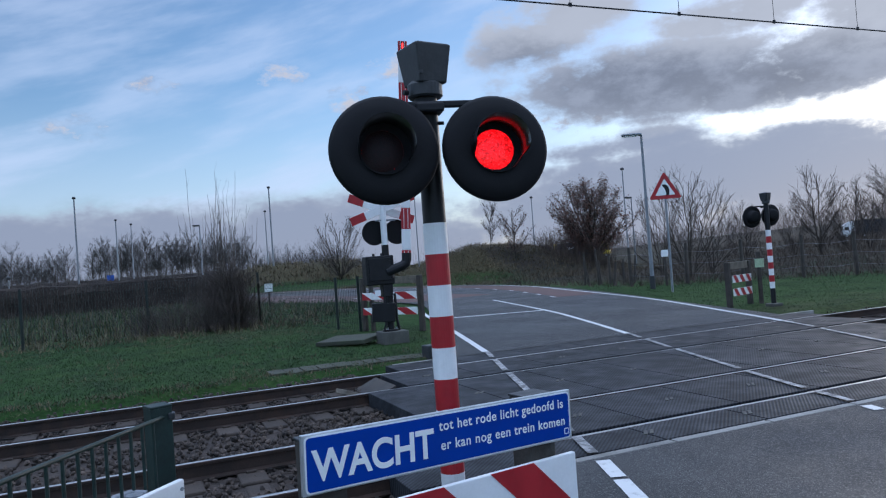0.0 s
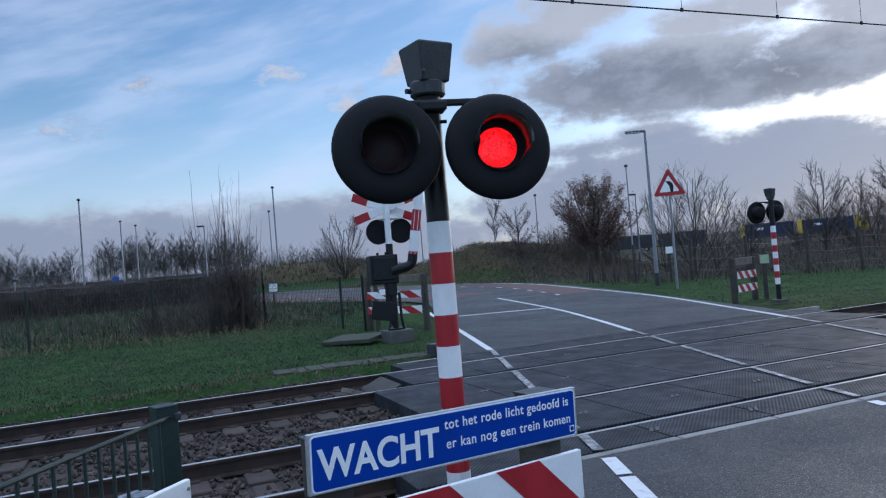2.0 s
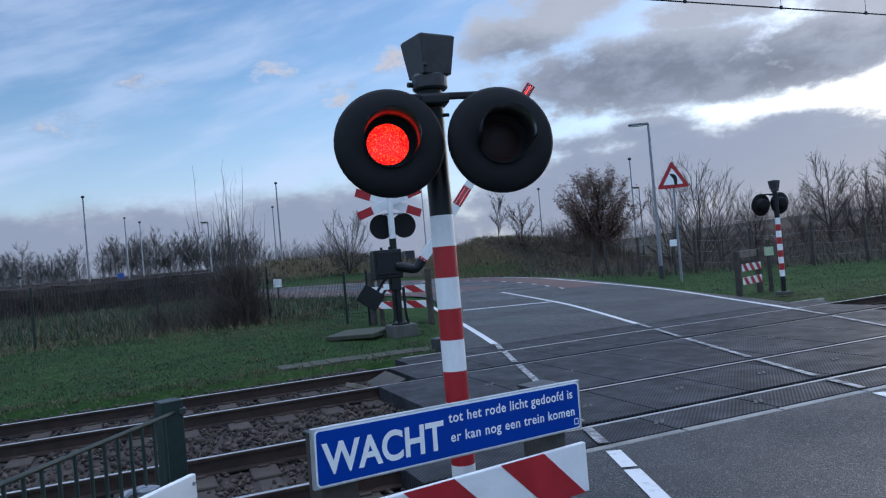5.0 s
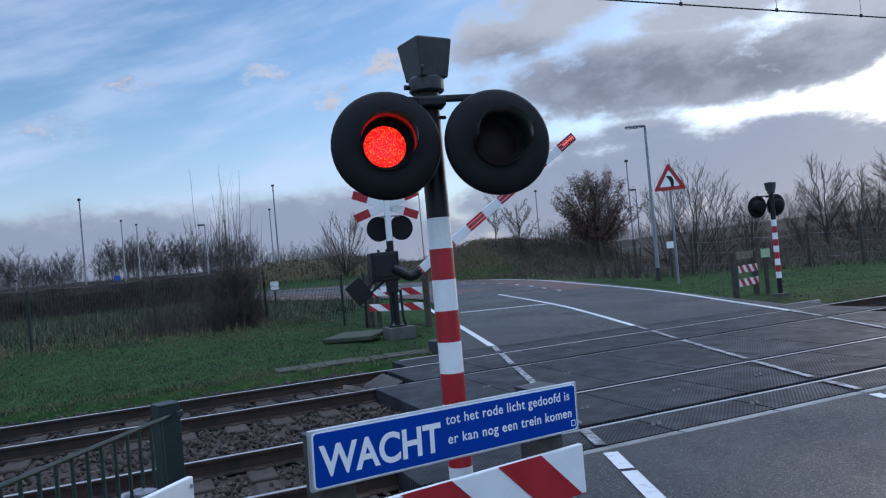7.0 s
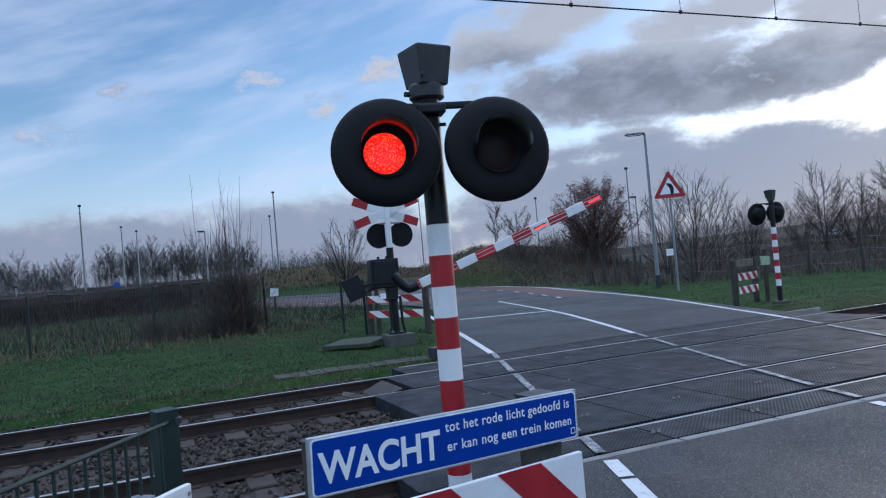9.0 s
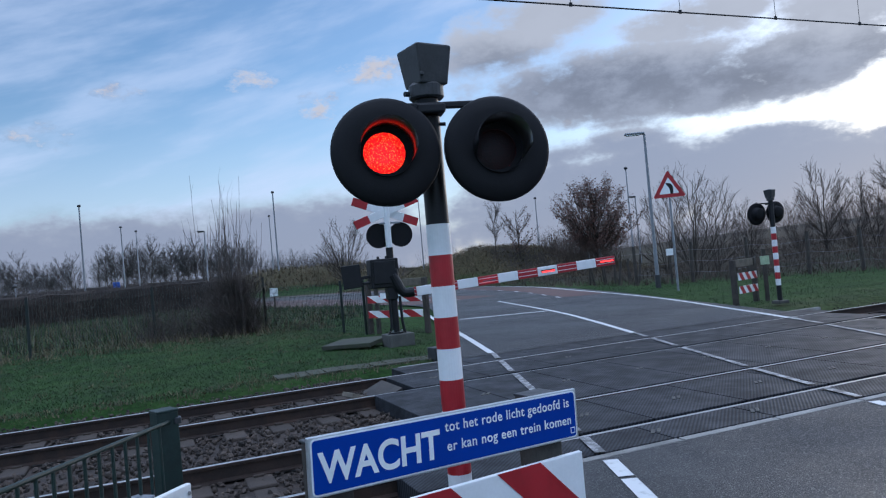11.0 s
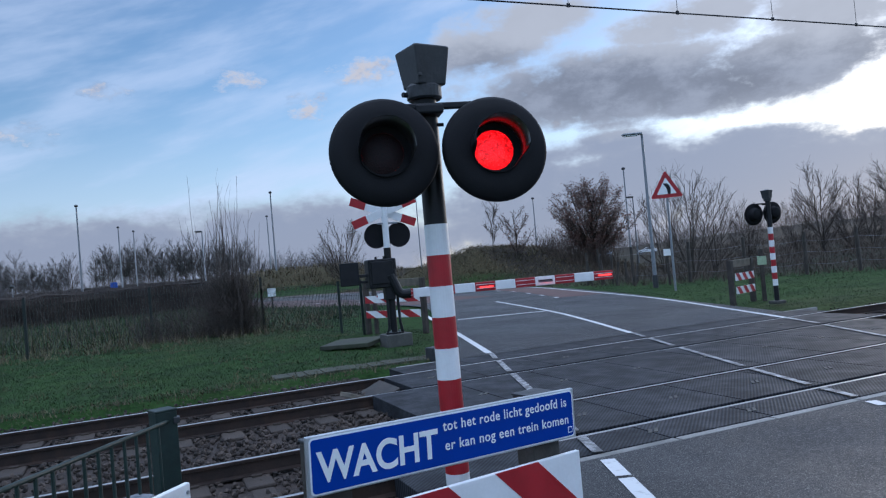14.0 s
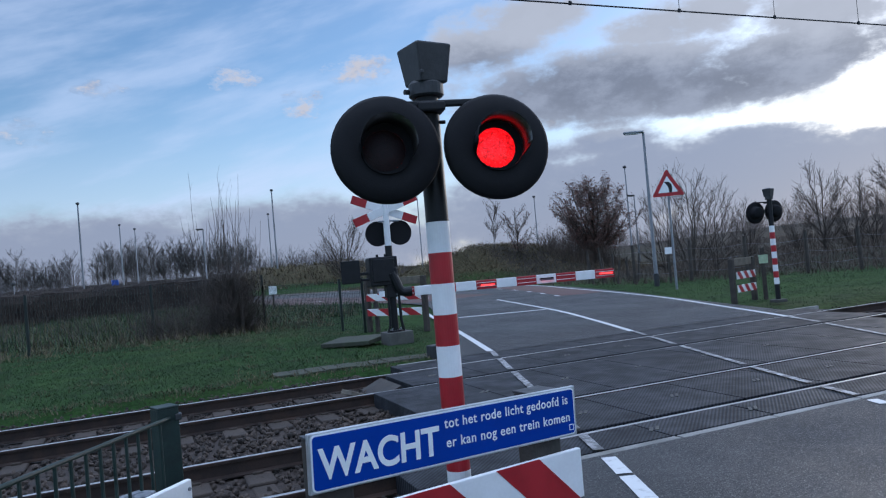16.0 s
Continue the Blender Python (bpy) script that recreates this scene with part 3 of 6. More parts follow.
def gz(x, y):
    """Height of the ground."""
    z = -0.06
    track = smooth01((y - 4.6) / 0.5) * smooth01((13.0 - y) / 0.8)
    z -= 0.3 * track
    d = math.hypot(x, y)
    a = math.degrees(math.atan2(x, y)) if d > 1 else 0.0
    if d > 24 and y > 14:
        n = noise.fractal(Vector((x * 0.06, y * 0.06, 3)), 0.8, 2.0, 5)
        # the mound behind the bend
        m1 = math.exp(-(((x - 27) / 11) ** 2 + ((y - 55) / 7) ** 2) ** 1.4)
        m2 = math.exp(-(((x - 20) / 14) ** 2 + ((y - 92) / 8) ** 2) ** 1.2)
        z += m1 * (2.5 + 0.9 * n) + m2 * (2.9 + 0.6 * n)
        # the bank with the far road to the right
        bank = smooth01((d - 34) / 40) * smooth01((a - 34) / 14)
        z += bank * (0.75 + 0.3 * n)
        far = smooth01((d - 130) / 500) * smooth01((a - 25) / 30)
        z += far * 8.5
        z += smooth01((d - 50) / 60) * 0.5 * smooth01((28 - a) / 12)
        v = Vector((x, y)) - FAR_A
        across = abs(v.x * FAR_DIR.y - v.y * FAR_DIR.x)
        z += (far_z(v.dot(FAR_DIR)) - z) * smooth01((14 - across) / 9)
        near_road = smooth01((road_dist(x, y) - 3.6) / 4.0) if d < 160 else 1.0
        z = -0.06 + (z + 0.06) * near_road
    return z


def ground():
    def axis(fine0, fine1, step, marks):
        v = list(np.arange(fine0, fine1, step)) + marks
        s, lo, hi = step, fine0, fine1
        while hi < 3900:
            s *= 1.14
            hi += s
            lo -= s
            v += [hi, lo]
        return sorted(set(round(float(q), 3) for q in v))
    xs = axis(-16, 70, 1.3, [])
    ys = [y for y in axis(2, 100, 1.3, [4.6, 4.85, 5.1, 12.2, 12.6, 13.0]) if y > -2500]
    verts = [(x, y, gz(x, y)) for y in ys for x in xs]
    w = len(xs)
    faces = [(j * w + i, j * w + i + 1, (j + 1) * w + i + 1, (j + 1) * w + i) for j in range(len(ys) - 1) for i in range(w - 1)]
    ob = pydata("ground", verts, faces, GRASS)
    for poly in ob.data.polygons:
        poly.use_smooth = True
    return tagged(ob, "damp winter grass and rough brown field", "ground", kind="structure")


ground()


def ribbon(name, path, left, right, z, material, parent=None, label=""):
    """A flat strip along path between two offsets (metres to the right)."""
    verts, faces = [], []
    for i, q in enumerate(path):
        d = (path[min(i + 1, len(path) - 1)] - path[max(i - 1, 0)]).normalized()
        nrm = Vector((d.y, -d.x))
        for o in (left, right):
            s = q + nrm * o
            verts.append((s.x, s.y, z))
    for i in range(len(path) - 1):
        faces.append((2 * i, 2 * i + 1, 2 * i + 3, 2 * i + 2))
    return pydata(name, verts, faces, material, parent, label)


def far_road():
    # everything after the crossing
    i0 = next(i for i, q in enumerate(ROAD_PATH) if q.y > 12.3)
    path = ROAD_PATH[i0:]
    verts, faces = [], []
    for i, q in enumerate(path):
        d = (path[min(i + 1, len(path) - 1)] - path[max(i - 1, 0)]).normalized()
        nrm = Vector((d.y, -d.x))
        for k in range(9):
            o = -inner_edge(q) + (4.0 + inner_edge(q)) * k / 8
            s = q + nrm * o
            if i < 8 and s.y < 12.2:
                s += d * ((12.2 - s.y) / d.y)
            if i == 0:
                s += d * ((12.2 - s.y) / d.y)
            verts.append((s.x, s.y, 0.004))
    faces = [(9 * j + a, 9 * j + a + 1, 9 * j + a + 10, 9 * j + a + 9) for j in range(len(path) - 1) for a in range(8)]
    return tagged(pydata("road_far", verts, faces, ASPHALT), "worn grey asphalt road curving away", "road", kind="structure")


def near_road():
    pts = [q for q in ROAD_PATH if q.y < 6.0]
    verts, faces = [], []
    for i, q in enumerate(pts):
        d = (pts[min(i + 1, len(pts) - 1)] - pts[max(i - 1, 0)]).normalized()
        nrm = Vector((d.y, -d.x))
        for k in range(9):
            o = -4.6 + 9.4 * k / 8
            s = q + nrm * o
            if s.y > 5.21 or i == len(pts) - 1:
                s += d * ((5.21 - s.y) / d.y)
            verts.append((s.x, s.y, 0.0))
    faces = [(9 * j + a, 9 * j + a + 1, 9 * j + a + 10, 9 * j + a + 9) for j in range(len(pts) - 1) for a in range(8)]
    return tagged(pydata("road_near", verts, faces, ASPHALT), "coarse grey asphalt road before the crossing", "road", kind="structure")


far_road()
near_road()
tagged(pydata("road_bank", [(*far_point(v, o)[0], far_z(v) + 0.03) for v in range(-200, 320, 10) for o in (4, -4)], [(2 * i, 2 * i + 1, 2 * i + 3, 2 * i + 2) for i in range(51)], ASPHALT), "distant asphalt road along the bank", "road", kind="structure")


def line_mark(pts, width, z, label, name="road_marking", paint=None):
    path = [Vector(q) for q in pts]
    return tagged(ribbon(name, path, -width / 2, width / 2, z, paint or PAINT), label, "road marking", kind="structure")


def line_run(pts, width, label, pieces=()):
    path = catmull(pts, 6)
    line_mark(path, width, 0.010, label)


RAIL_Y = (5.94, 7.45, 9.83, 11.34)
line_run([(12.15, 10.9), (13.36, 13.78), (15.91, 20.23), (18.65, 29.5), (20.6, 37), (21.2, 46), (19.2, 59)], 0.13, "white edge line along the far road")
line_run([(9.15, 12.3), (10.4, 15.8), (11.62, 19.62), (13.57, 27.18)], 0.12, "white centre line of the far road")
line_mark([(8.88, 20.55), (11.55, 19.78)], 0.2, 0.011, "white stop line across one lane")
line_run([(5.9, 12.3), (7.08, 16.45), (8.3, 21.0), (9.6, 25.5)], 0.13, "white edge line beside the grass verge")
for ya, yb in ((-3.0, 1.5), (1.6, 3.55), (3.62, 4.62), (4.68, 5.12)):
    line_mark([(2.9 + (ya - 3.62) * 0.37, ya), (2.9 + (yb - 3.62) * 0.37, yb)], 0.125, 0.006, "white thermoplastic edge line blocks")
for ya, yb, xa, xb in ((5.32, 5.85, 3.5, 3.68), (6.08, 7.36, 3.76, 4.21), (7.55, 9.72, 4.28, 5.02), (9.97, 11.22, 5.1, 5.54), (11.48, 12.15, 5.62, 5.87)):
    line_mark([(xa, ya), (xb, yb)], 0.095, 0.020, "worn white edge line on rubber panels", paint=DECKPAINT)
for ya, yb, xa, xb in ((5.32, 5.85, 6.67, 6.82), (6.08, 7.36, 6.9, 7.32), (7.55, 9.72, 7.4, 8.18), (9.97, 11.22, 8.27, 8.74), (11.48, 12.15, 8.84, 9.1)):
    line_mark([(xa, ya), (xb, yb)], 0.085, 0.020, "worn white centre line on rubber panels", paint=DECKPAINT)
RED_LANE = [q for q in ROAD_PATH if q.y > 25]
tagged(ribbon("red_lane", RED_LANE, 1.7, 3.5, 0.009, REDASPH), "reddish cycle lane along the bend", "cycle lane", kind="structure")
INNER_LANE = [q - road_normal(i, RED_LANE) * (inner_edge(q) - 1.3) for i, q in enumerate(RED_LANE) if q.y > 30]
tagged(ribbon("red_lane", INNER_LANE, -1.1, 3.4, 0.009, REDASPH), "reddish cycle lane along the inner bend", "cycle lane", kind="structure")
for lane, side in ((RED_LANE, 1.6), (INNER_LANE, 1.25)):
    for i in range(0, len(lane) - 3, 3):
        tagged(ribbon("lane_dash", [lane[i], lane[i].lerp(lane[i + 1], 0.9)], side - 0.06, side + 0.06, 0.013, PAINT), "white dash beside the cycle lane", "road marking", kind="structure")
line_mark([(6.55, 4.92), (6.62, 5.12)], 0.12, 0.006, "white centre line")
for ya, yb, xa, xb in ((7.55, 9.72, 10.5, 11.55), (9.97, 11.22, 11.7, 12.25), (6.08, 7.36, 9.9, 10.42)):
    line_mark([(xa, ya), (xb, yb)], 0.085, 0.020, "worn white edge line on rubber panels", paint=DECKPAINT)


# ---- railway ----
def rail(y):
    def prof(pts, name, material, parent, label=""):
        xs = [-70 + 5 * i for i in range(35)]
        verts = [(x, a, b) for x in xs for a, b in pts]
        n = len(pts)
        faces = [(i * n + k, i * n + (k + 1) % n, (i + 1) * n + (k + 1) % n, (i + 1) * n + k) for i in range(len(xs) - 1) for k in range(n)]
        return pydata(name, verts, faces, material, parent, label)
    r = empty("rail", pose(0, y, 0))
    prof([(-0.07, -0.172), (0.07, -0.172), (0.07, -0.16), (0.012, -0.145), (0.01, -0.04), (0.034, -0.032), (0.035, -0.008), (0.03, -0.003), (-0.03, -0.003), (-0.035, -0.008), (-0.034, -0.032), (-0.01, -0.04), (-0.012, -0.145), (-0.07, -0.16)], "web", RUST, r)
    prof([(-0.018, 0.0), (0.018, 0.0), (0.024, -0.0035), (-0.024, -0.0035)], "railhead", RAILTOP, r, "polished steel running surface")
    tagged(r, "rusty steel rail with a bright running surface", "rail", "rails of two tracks")


for ry in RAIL_Y:
    rail(ry)


def sleepers():
    me = None
    rnd = random.Random(5)
    for cy in (6.695, 10.585):
        for i in range(-36, 75):
            x = 0.6 * i + 0.3
            if 3.2 < x - (cy - 8) * 0.35 < 13.6:
                continue
            if me is None:
                bm = bmesh.new()
                for sx in (-1, 1):
                    box((0, sx * 0.78, -0.06), (0.27, 0.95, 0.13), 0.02, bm)
                box((0, 0, -0.075), (0.22, 0.7, 0.1), 0.02, bm)
                for sx in (-1, 1):
                    for o in (-0.1, 0.1):
                        box((0, sx * 0.7525 + o, 0.012), (0.1, 0.05, 0.03), 0.006, bm)
                ob = part("sleeper", bm, SLEEPER)
                me = ob.data
            else:
                ob = new("sleeper", me)
            ob.matrix_world = pose(x + rnd.uniform(-0.02, 0.02), cy, -0.172, 0, 0, rnd.uniform(-0.8, 0.8))
            tagged(ob, "brown-stained concrete sleeper in ballast", "sleeper", "sleepers of two tracks")


sleepers()


def ballast():
    """Ballast bed with loose stones."""
    verts, faces = [], []
    xs = [-70 + i for i in range(74)]
    ob_parts = []
    for x0, x1 in ((-70, 3.0), (13.2, 100)):
        nx = int((x1 - x0) / 1.0)
        ny = 14
        base = len(verts)
        for i in range(nx + 1):
            for j in range(ny + 1):
                x, y = x0 + (x1 - x0) * i / nx, 4.7 + 8.2 * j / ny
                sk = (y - 8) * 0.33
                z = -0.205 + 0.02 * noise.noise(Vector((x, y, 0)))
                if j in (0, ny):
                    z = -0.36
                verts.append((x + (sk if (i == nx and x1 < 10) or (i == 0 and x0 > 0) else 0), y, z))
        for i in range(nx):
            for j in range(ny):
                a = base + i * (ny + 1) + j
                faces.append((a, a + ny + 1, a + ny + 2, a + 1))
    tagged(pydata("ballast_bed", verts, faces, BED), "dark crushed-stone track bed", "track bed", kind="structure")
    rng = np.random.RandomState(4)
    ico = bmesh.new()
    bmesh.ops.create_icosphere(ico, subdivisions=1, radius=1.0)
    iv = np.array([v.co[:] for v in ico.verts])
    fi = [tuple(v.index for v in f.verts) for f in ico.faces]
    ico.free()
    vs, fs = [], []
    n = 0
    while n < 15000:
        u = rng.rand()
        x = 3.4 - 26 * u ** 2.0 if rng.rand() < 0.88 else 13.4 + 22 * rng.rand()
        y = 4.75 + 8.1 * rng.rand()
        if (x < 10 and x > 2.6 + (y - 8) * 0.33) or (x > 10 and x < 13.2 + (y - 8) * 0.4):
            continue
        if any(abs(y - q) < 0.075 for q in RAIL_Y):
            continue
        r = rng.uniform(0.018, 0.04) * (1 + 0.03 * max(0, -x))
        sc = rng.uniform(0.6, 1.15, 3) * r
        q = iv * (1 + 0.55 * (rng.rand(len(iv), 1) - 0.5)) * sc
        a, b = rng.rand(2) * 6.28
        ca, sa, cb, sb = math.cos(a), math.sin(a), math.cos(b), math.sin(b)
        rot = np.array([[ca, -sa, 0], [sa, ca, 0], [0, 0, 1]]) @ np.array([[1, 0, 0], [0, cb, -sb], [0, sb, cb]])
        on_sleeper = abs((x % 0.6) - 0.3) < 0.15 and (5.4 < y < 8.0 or 9.3 < y < 11.9)
        z = -0.195 if on_sleeper else -0.19 + rng.uniform(-0.01, 0.035)
        if on_sleeper and rng.rand() < 0.75:
            continue
        q = q @ rot.T + [x, y, z]
        base = len(vs)
        vs.extend(q.tolist())
        fs.extend([tuple(k + base for k in f) for f in fi])
        n += 1
    tagged(pydata("ballast_stones", vs, fs, STONE), "loose brown and grey ballast stones", "ballast", kind="stuff")


ballast()


def crossing_panels():
    """Rubber panels between and beside the rails, with a concrete edge beam."""
    deck = tagged(empty("crossing_deck"), "ribbed black rubber level crossing panels", "level crossing", kind="structure")
    for (y0, y1, step) in ((5.33, 5.893, 1.23), (6.04, 7.35, 1.23), (7.498, 9.782, 1.23), (9.93, 11.24, 1.23), (11.387, 12.17, 1.23)):
        xa, xb = 2.62 + ((y0 + y1) / 2 - 8) * 0.33, 12.9 + ((y0 + y1) / 2 - 8) * 0.4
        n = int((xb - xa) / step)
        bm = box((step / 2, (y1 - y0) / 2, -0.1), (step - 0.012, y1 - y0, 0.2), 0.008)
        me = None
        for i in range(n):
            if me is None:
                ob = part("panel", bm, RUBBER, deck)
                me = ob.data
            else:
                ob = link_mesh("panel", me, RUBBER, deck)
            ob.matrix_basis = pose(xa + i * step, y0, 0.004 if y0 != 7.498 else 0.008)
    for i in range(9):
        part("edge_beam", box((2.6 + 1.15 * i, 5.27, -0.1), (1.13, 0.1, 0.2), 0.01), BEAM, deck)
    for i in range(9):
        part("edge_beam", box((4.6 + 1.15 * i, 12.25, -0.1), (1.13, 0.07, 0.2), 0.01), BEAM, deck)
    under = box((8, 8.7, -0.32), (9, 6.6, 0.12))
    part("foundation", under, BED, deck)
    # pairs of slots by which a panel is lifted
    for y, x0, z in ((6.67, 3.0, 0.007), (10.55, 4.02, 0.007), (5.62, 3.1, 0.007), (8.62, 4.0, 0.011)):
        for i in range(8 if y != 5.62 else 4):
            for o in (-0.035, 0.035):
                part("lifting_slot", box((0, 0, 0), (0.035, 0.15, 0.01), 0.003), CONC, deck, "scuffed steel lifting slot", m=pose(x0 + 1.23 * i + o, y, z, 0, 0, -38))
    # sloped guards at the deck's ends
    for y in (6.7, 10.6):
        bm = bmesh.new()
        x = 2.5 + (y - 8) * 0.33
        vs = [bm.verts.new(q) for q in ((x, y - 0.5, -0.0), (x, y + 0.5, -0.0), (x - 0.35, y + 0.5, -0.15), (x - 0.35, y - 0.5, -0.15), (x, y - 0.5, -0.2), (x, y + 0.5, -0.2), (x - 0.35, y + 0.5, -0.2), (x - 0.35, y - 0.5, -0.2))]
        for f in ((0, 1, 2, 3), (4, 7, 6, 5), (0, 3, 7, 4), (1, 5, 6, 2), (3, 2, 6, 7), (0, 4, 5, 1)):
            bm.faces.new([vs[k] for k in f])
        part("ramp", bm, WOOD, deck)


# ---- things ----
def signal_head(parent, x, z, lit):
    """Round black backboard with a deep hood and a lamp that turns its lit face forward."""
    m = pose(x, -0.19, z, 85, 0, 0)
    board = part("backboard", lathe([(0.136, 0.012), (0.2, 0.016), (0.262, 0.004), (0.28, -0.012), (0.283, -0.024), (0.278, -0.03), (0.2, -0.03), (0.15, -0.04), (0.15, -0.15), (0.12, -0.17), (0, -0.17), (0, -0.165), (0.118, -0.16), (0.136, -0.14), (0.136, 0.012)], 48), MATT, parent, "round black signal backboard", smooth=True, m=m)
    hood = part("hood", visor(), MATT, board, "black light hood, cut away below", smooth=True)
    hood.data.materials.append(HOODIN)
    for poly in hood.data.polygons:
        c = poly.center
        poly.material_index = 1 if poly.normal.x * c.x + poly.normal.y * c.y < -0.02 else 0
    part("lens_ring", lathe([(0.15, -0.004), (0.1075, -0.002), (0.1075, -0.012), (0.15, -0.012)], 40), MATT, board, m=pose(-0.012, -0.01, 0))
    lamp = part("lamp_insert", lathe([(0, 0.016), (0.05, 0.0135), (0.088, 0.007), (0.107, 0.0)], 40), lit, board, "red signal lens, lit on one face", smooth=True)
    lamp.matrix_basis = pose(-0.012, -0.01, -0.006)
    back = lathe([(0, -0.016), (0.05, -0.0135), (0.088, -0.007), (0.107, -0.001)], 40)
    me = bpy.data.meshes.new("tmp")
    bmesh.ops.recalc_face_normals(back, faces=back.faces)
    back.to_mesh(me)
    back.free()
    bm = bmesh.new()
    bm.from_mesh(lamp.data)
    n0 = len(bm.faces)
    bm.from_mesh(me)
    bm.faces.ensure_lookup_table()
    for f in bm.faces:
        f.material_index = 0 if f.index < n0 else 1
        f.smooth = True
    bm.to_mesh(lamp.data)
    bm.free()
    bpy.data.meshes.remove(me)
    lamp.data.materials.append(LENSOFF)
    return lamp


HOOD = 0.165


def visor():
    """A round hood, long above and short below."""
    bm = bmesh.new()
    rings = [[], [], [], []]
    n = 96
    for i in range(n):
        a = 2 * math.pi * i / n
        h = 0.03 + (HOOD - 0.03) * smooth01((math.sin(a) + 0.5 + 0.08 * math.cos(a)) / 0.42)
        for ring, r, z in zip(rings, (0.137, 0.137 + 0.005 * h / HOOD, 0.134 + 0.005 * h / HOOD, 0.134), (0.0, h, h, -0.002)):
            ring.append(bm.verts.new((r * math.cos(a), r * math.sin(a), z)))
    for p, q in zip(rings, rings[1:]):
        for i in range(n):
            j = (i + 1) % n
            bm.faces.new((p[i], p[j], q[j], q[i]))
    return bm


def crossing_signal(m, keyed, label):
    s = tagged(empty("crossing_signal", m), label, "crossing signal", "signals at the crossing")
    mast = part("mast", cyl((0, 0, 0.0), (0, 0, 2.66), 0.062, seg=28), BLACK, s, "black steel mast", smooth=True)
    for i in range(9):
        z1 = 1.957 - 0.166 * i
        part("band", cyl((0, 0, z1 - 0.166), (0, 0, z1), 0.064, seg=28), WHITE if i % 2 == 0 else RED, mast, "white band" if i % 2 == 0 else "red band")
    part("foot", box((0, 0, 0.04), (0.3, 0.3, 0.08), 0.015), CONC, s)
    part("crossarm", box((0.02, -0.1, 2.575), (0.5, 0.035, 0.035), 0.008), BLACK, s)
    part("arm_bracket", box((0, -0.06, 2.56), (0.15, 0.14, 0.05), 0.01), BLACK, s)
    part("collar", lathe([(0, 2.63), (0.085, 2.63), (0.095, 2.64), (0.095, 2.7), (0.08, 2.72), (0, 2.72)], 24), BELL, s, smooth=False)
    bm = bmesh.new()
    lo, hi = 0.084, 0.109
    vs = [bm.verts.new(q) for q in ((-lo, -lo, 2.70), (lo, -lo, 2.70), (lo, lo, 2.70), (-lo, lo, 2.70), (-hi, -hi, 2.905), (hi, -hi, 2.905), (hi, hi, 2.905), (-hi, hi, 2.905), (0, 0, 2.935))]
    for f in ((3, 2, 1, 0), (0, 1, 5, 4), (1, 2, 6, 5), (2, 3, 7, 6), (3, 0, 4, 7), (4, 5, 8), (5, 6, 8), (6, 7, 8), (7, 4, 8)):
        bm.faces.new([vs[k] for k in f])
    bmesh.ops.bevel(bm, geom=bm.edges[:], offset=0.008, segments=2, affect="EDGES", profile=0.5)
    bell = part("bell_housing", bm, BELL, s, "dark grey bell housing", m=pose(0.006, 0, 0, 0, 0, 22))
    part("latch", box((-0.085, -0.098, 2.745), (0.02, 0.012, 0.02), 0.004), BELL, bell)
    part("knob", cyl((-0.1, -0.04, 2.655), (-0.125, -0.05, 2.655), 0.014, seg=12), BLACK, s)
    part("clamp_bolt", cyl((0.05, -0.03, 2.49), (0.085, -0.03, 2.49), 0.01, seg=8), BLACK, s)
    return s, [signal_head(s, -0.262, 2.337, LENSON_ORANGE), signal_head(s, 0.32, 2.322, LENSON)]


SIGNAL, LAMPS = crossing_signal(pose(1.480, 3.602, 0, 0, 0, -12), True, "red and white banded crossing signal with flashing red lights")
FAR_SIGNAL, _ = crossing_signal(pose(14.88, 13.83, 0, 0, 0, 174), False, "red and white banded crossing signal seen from behind")


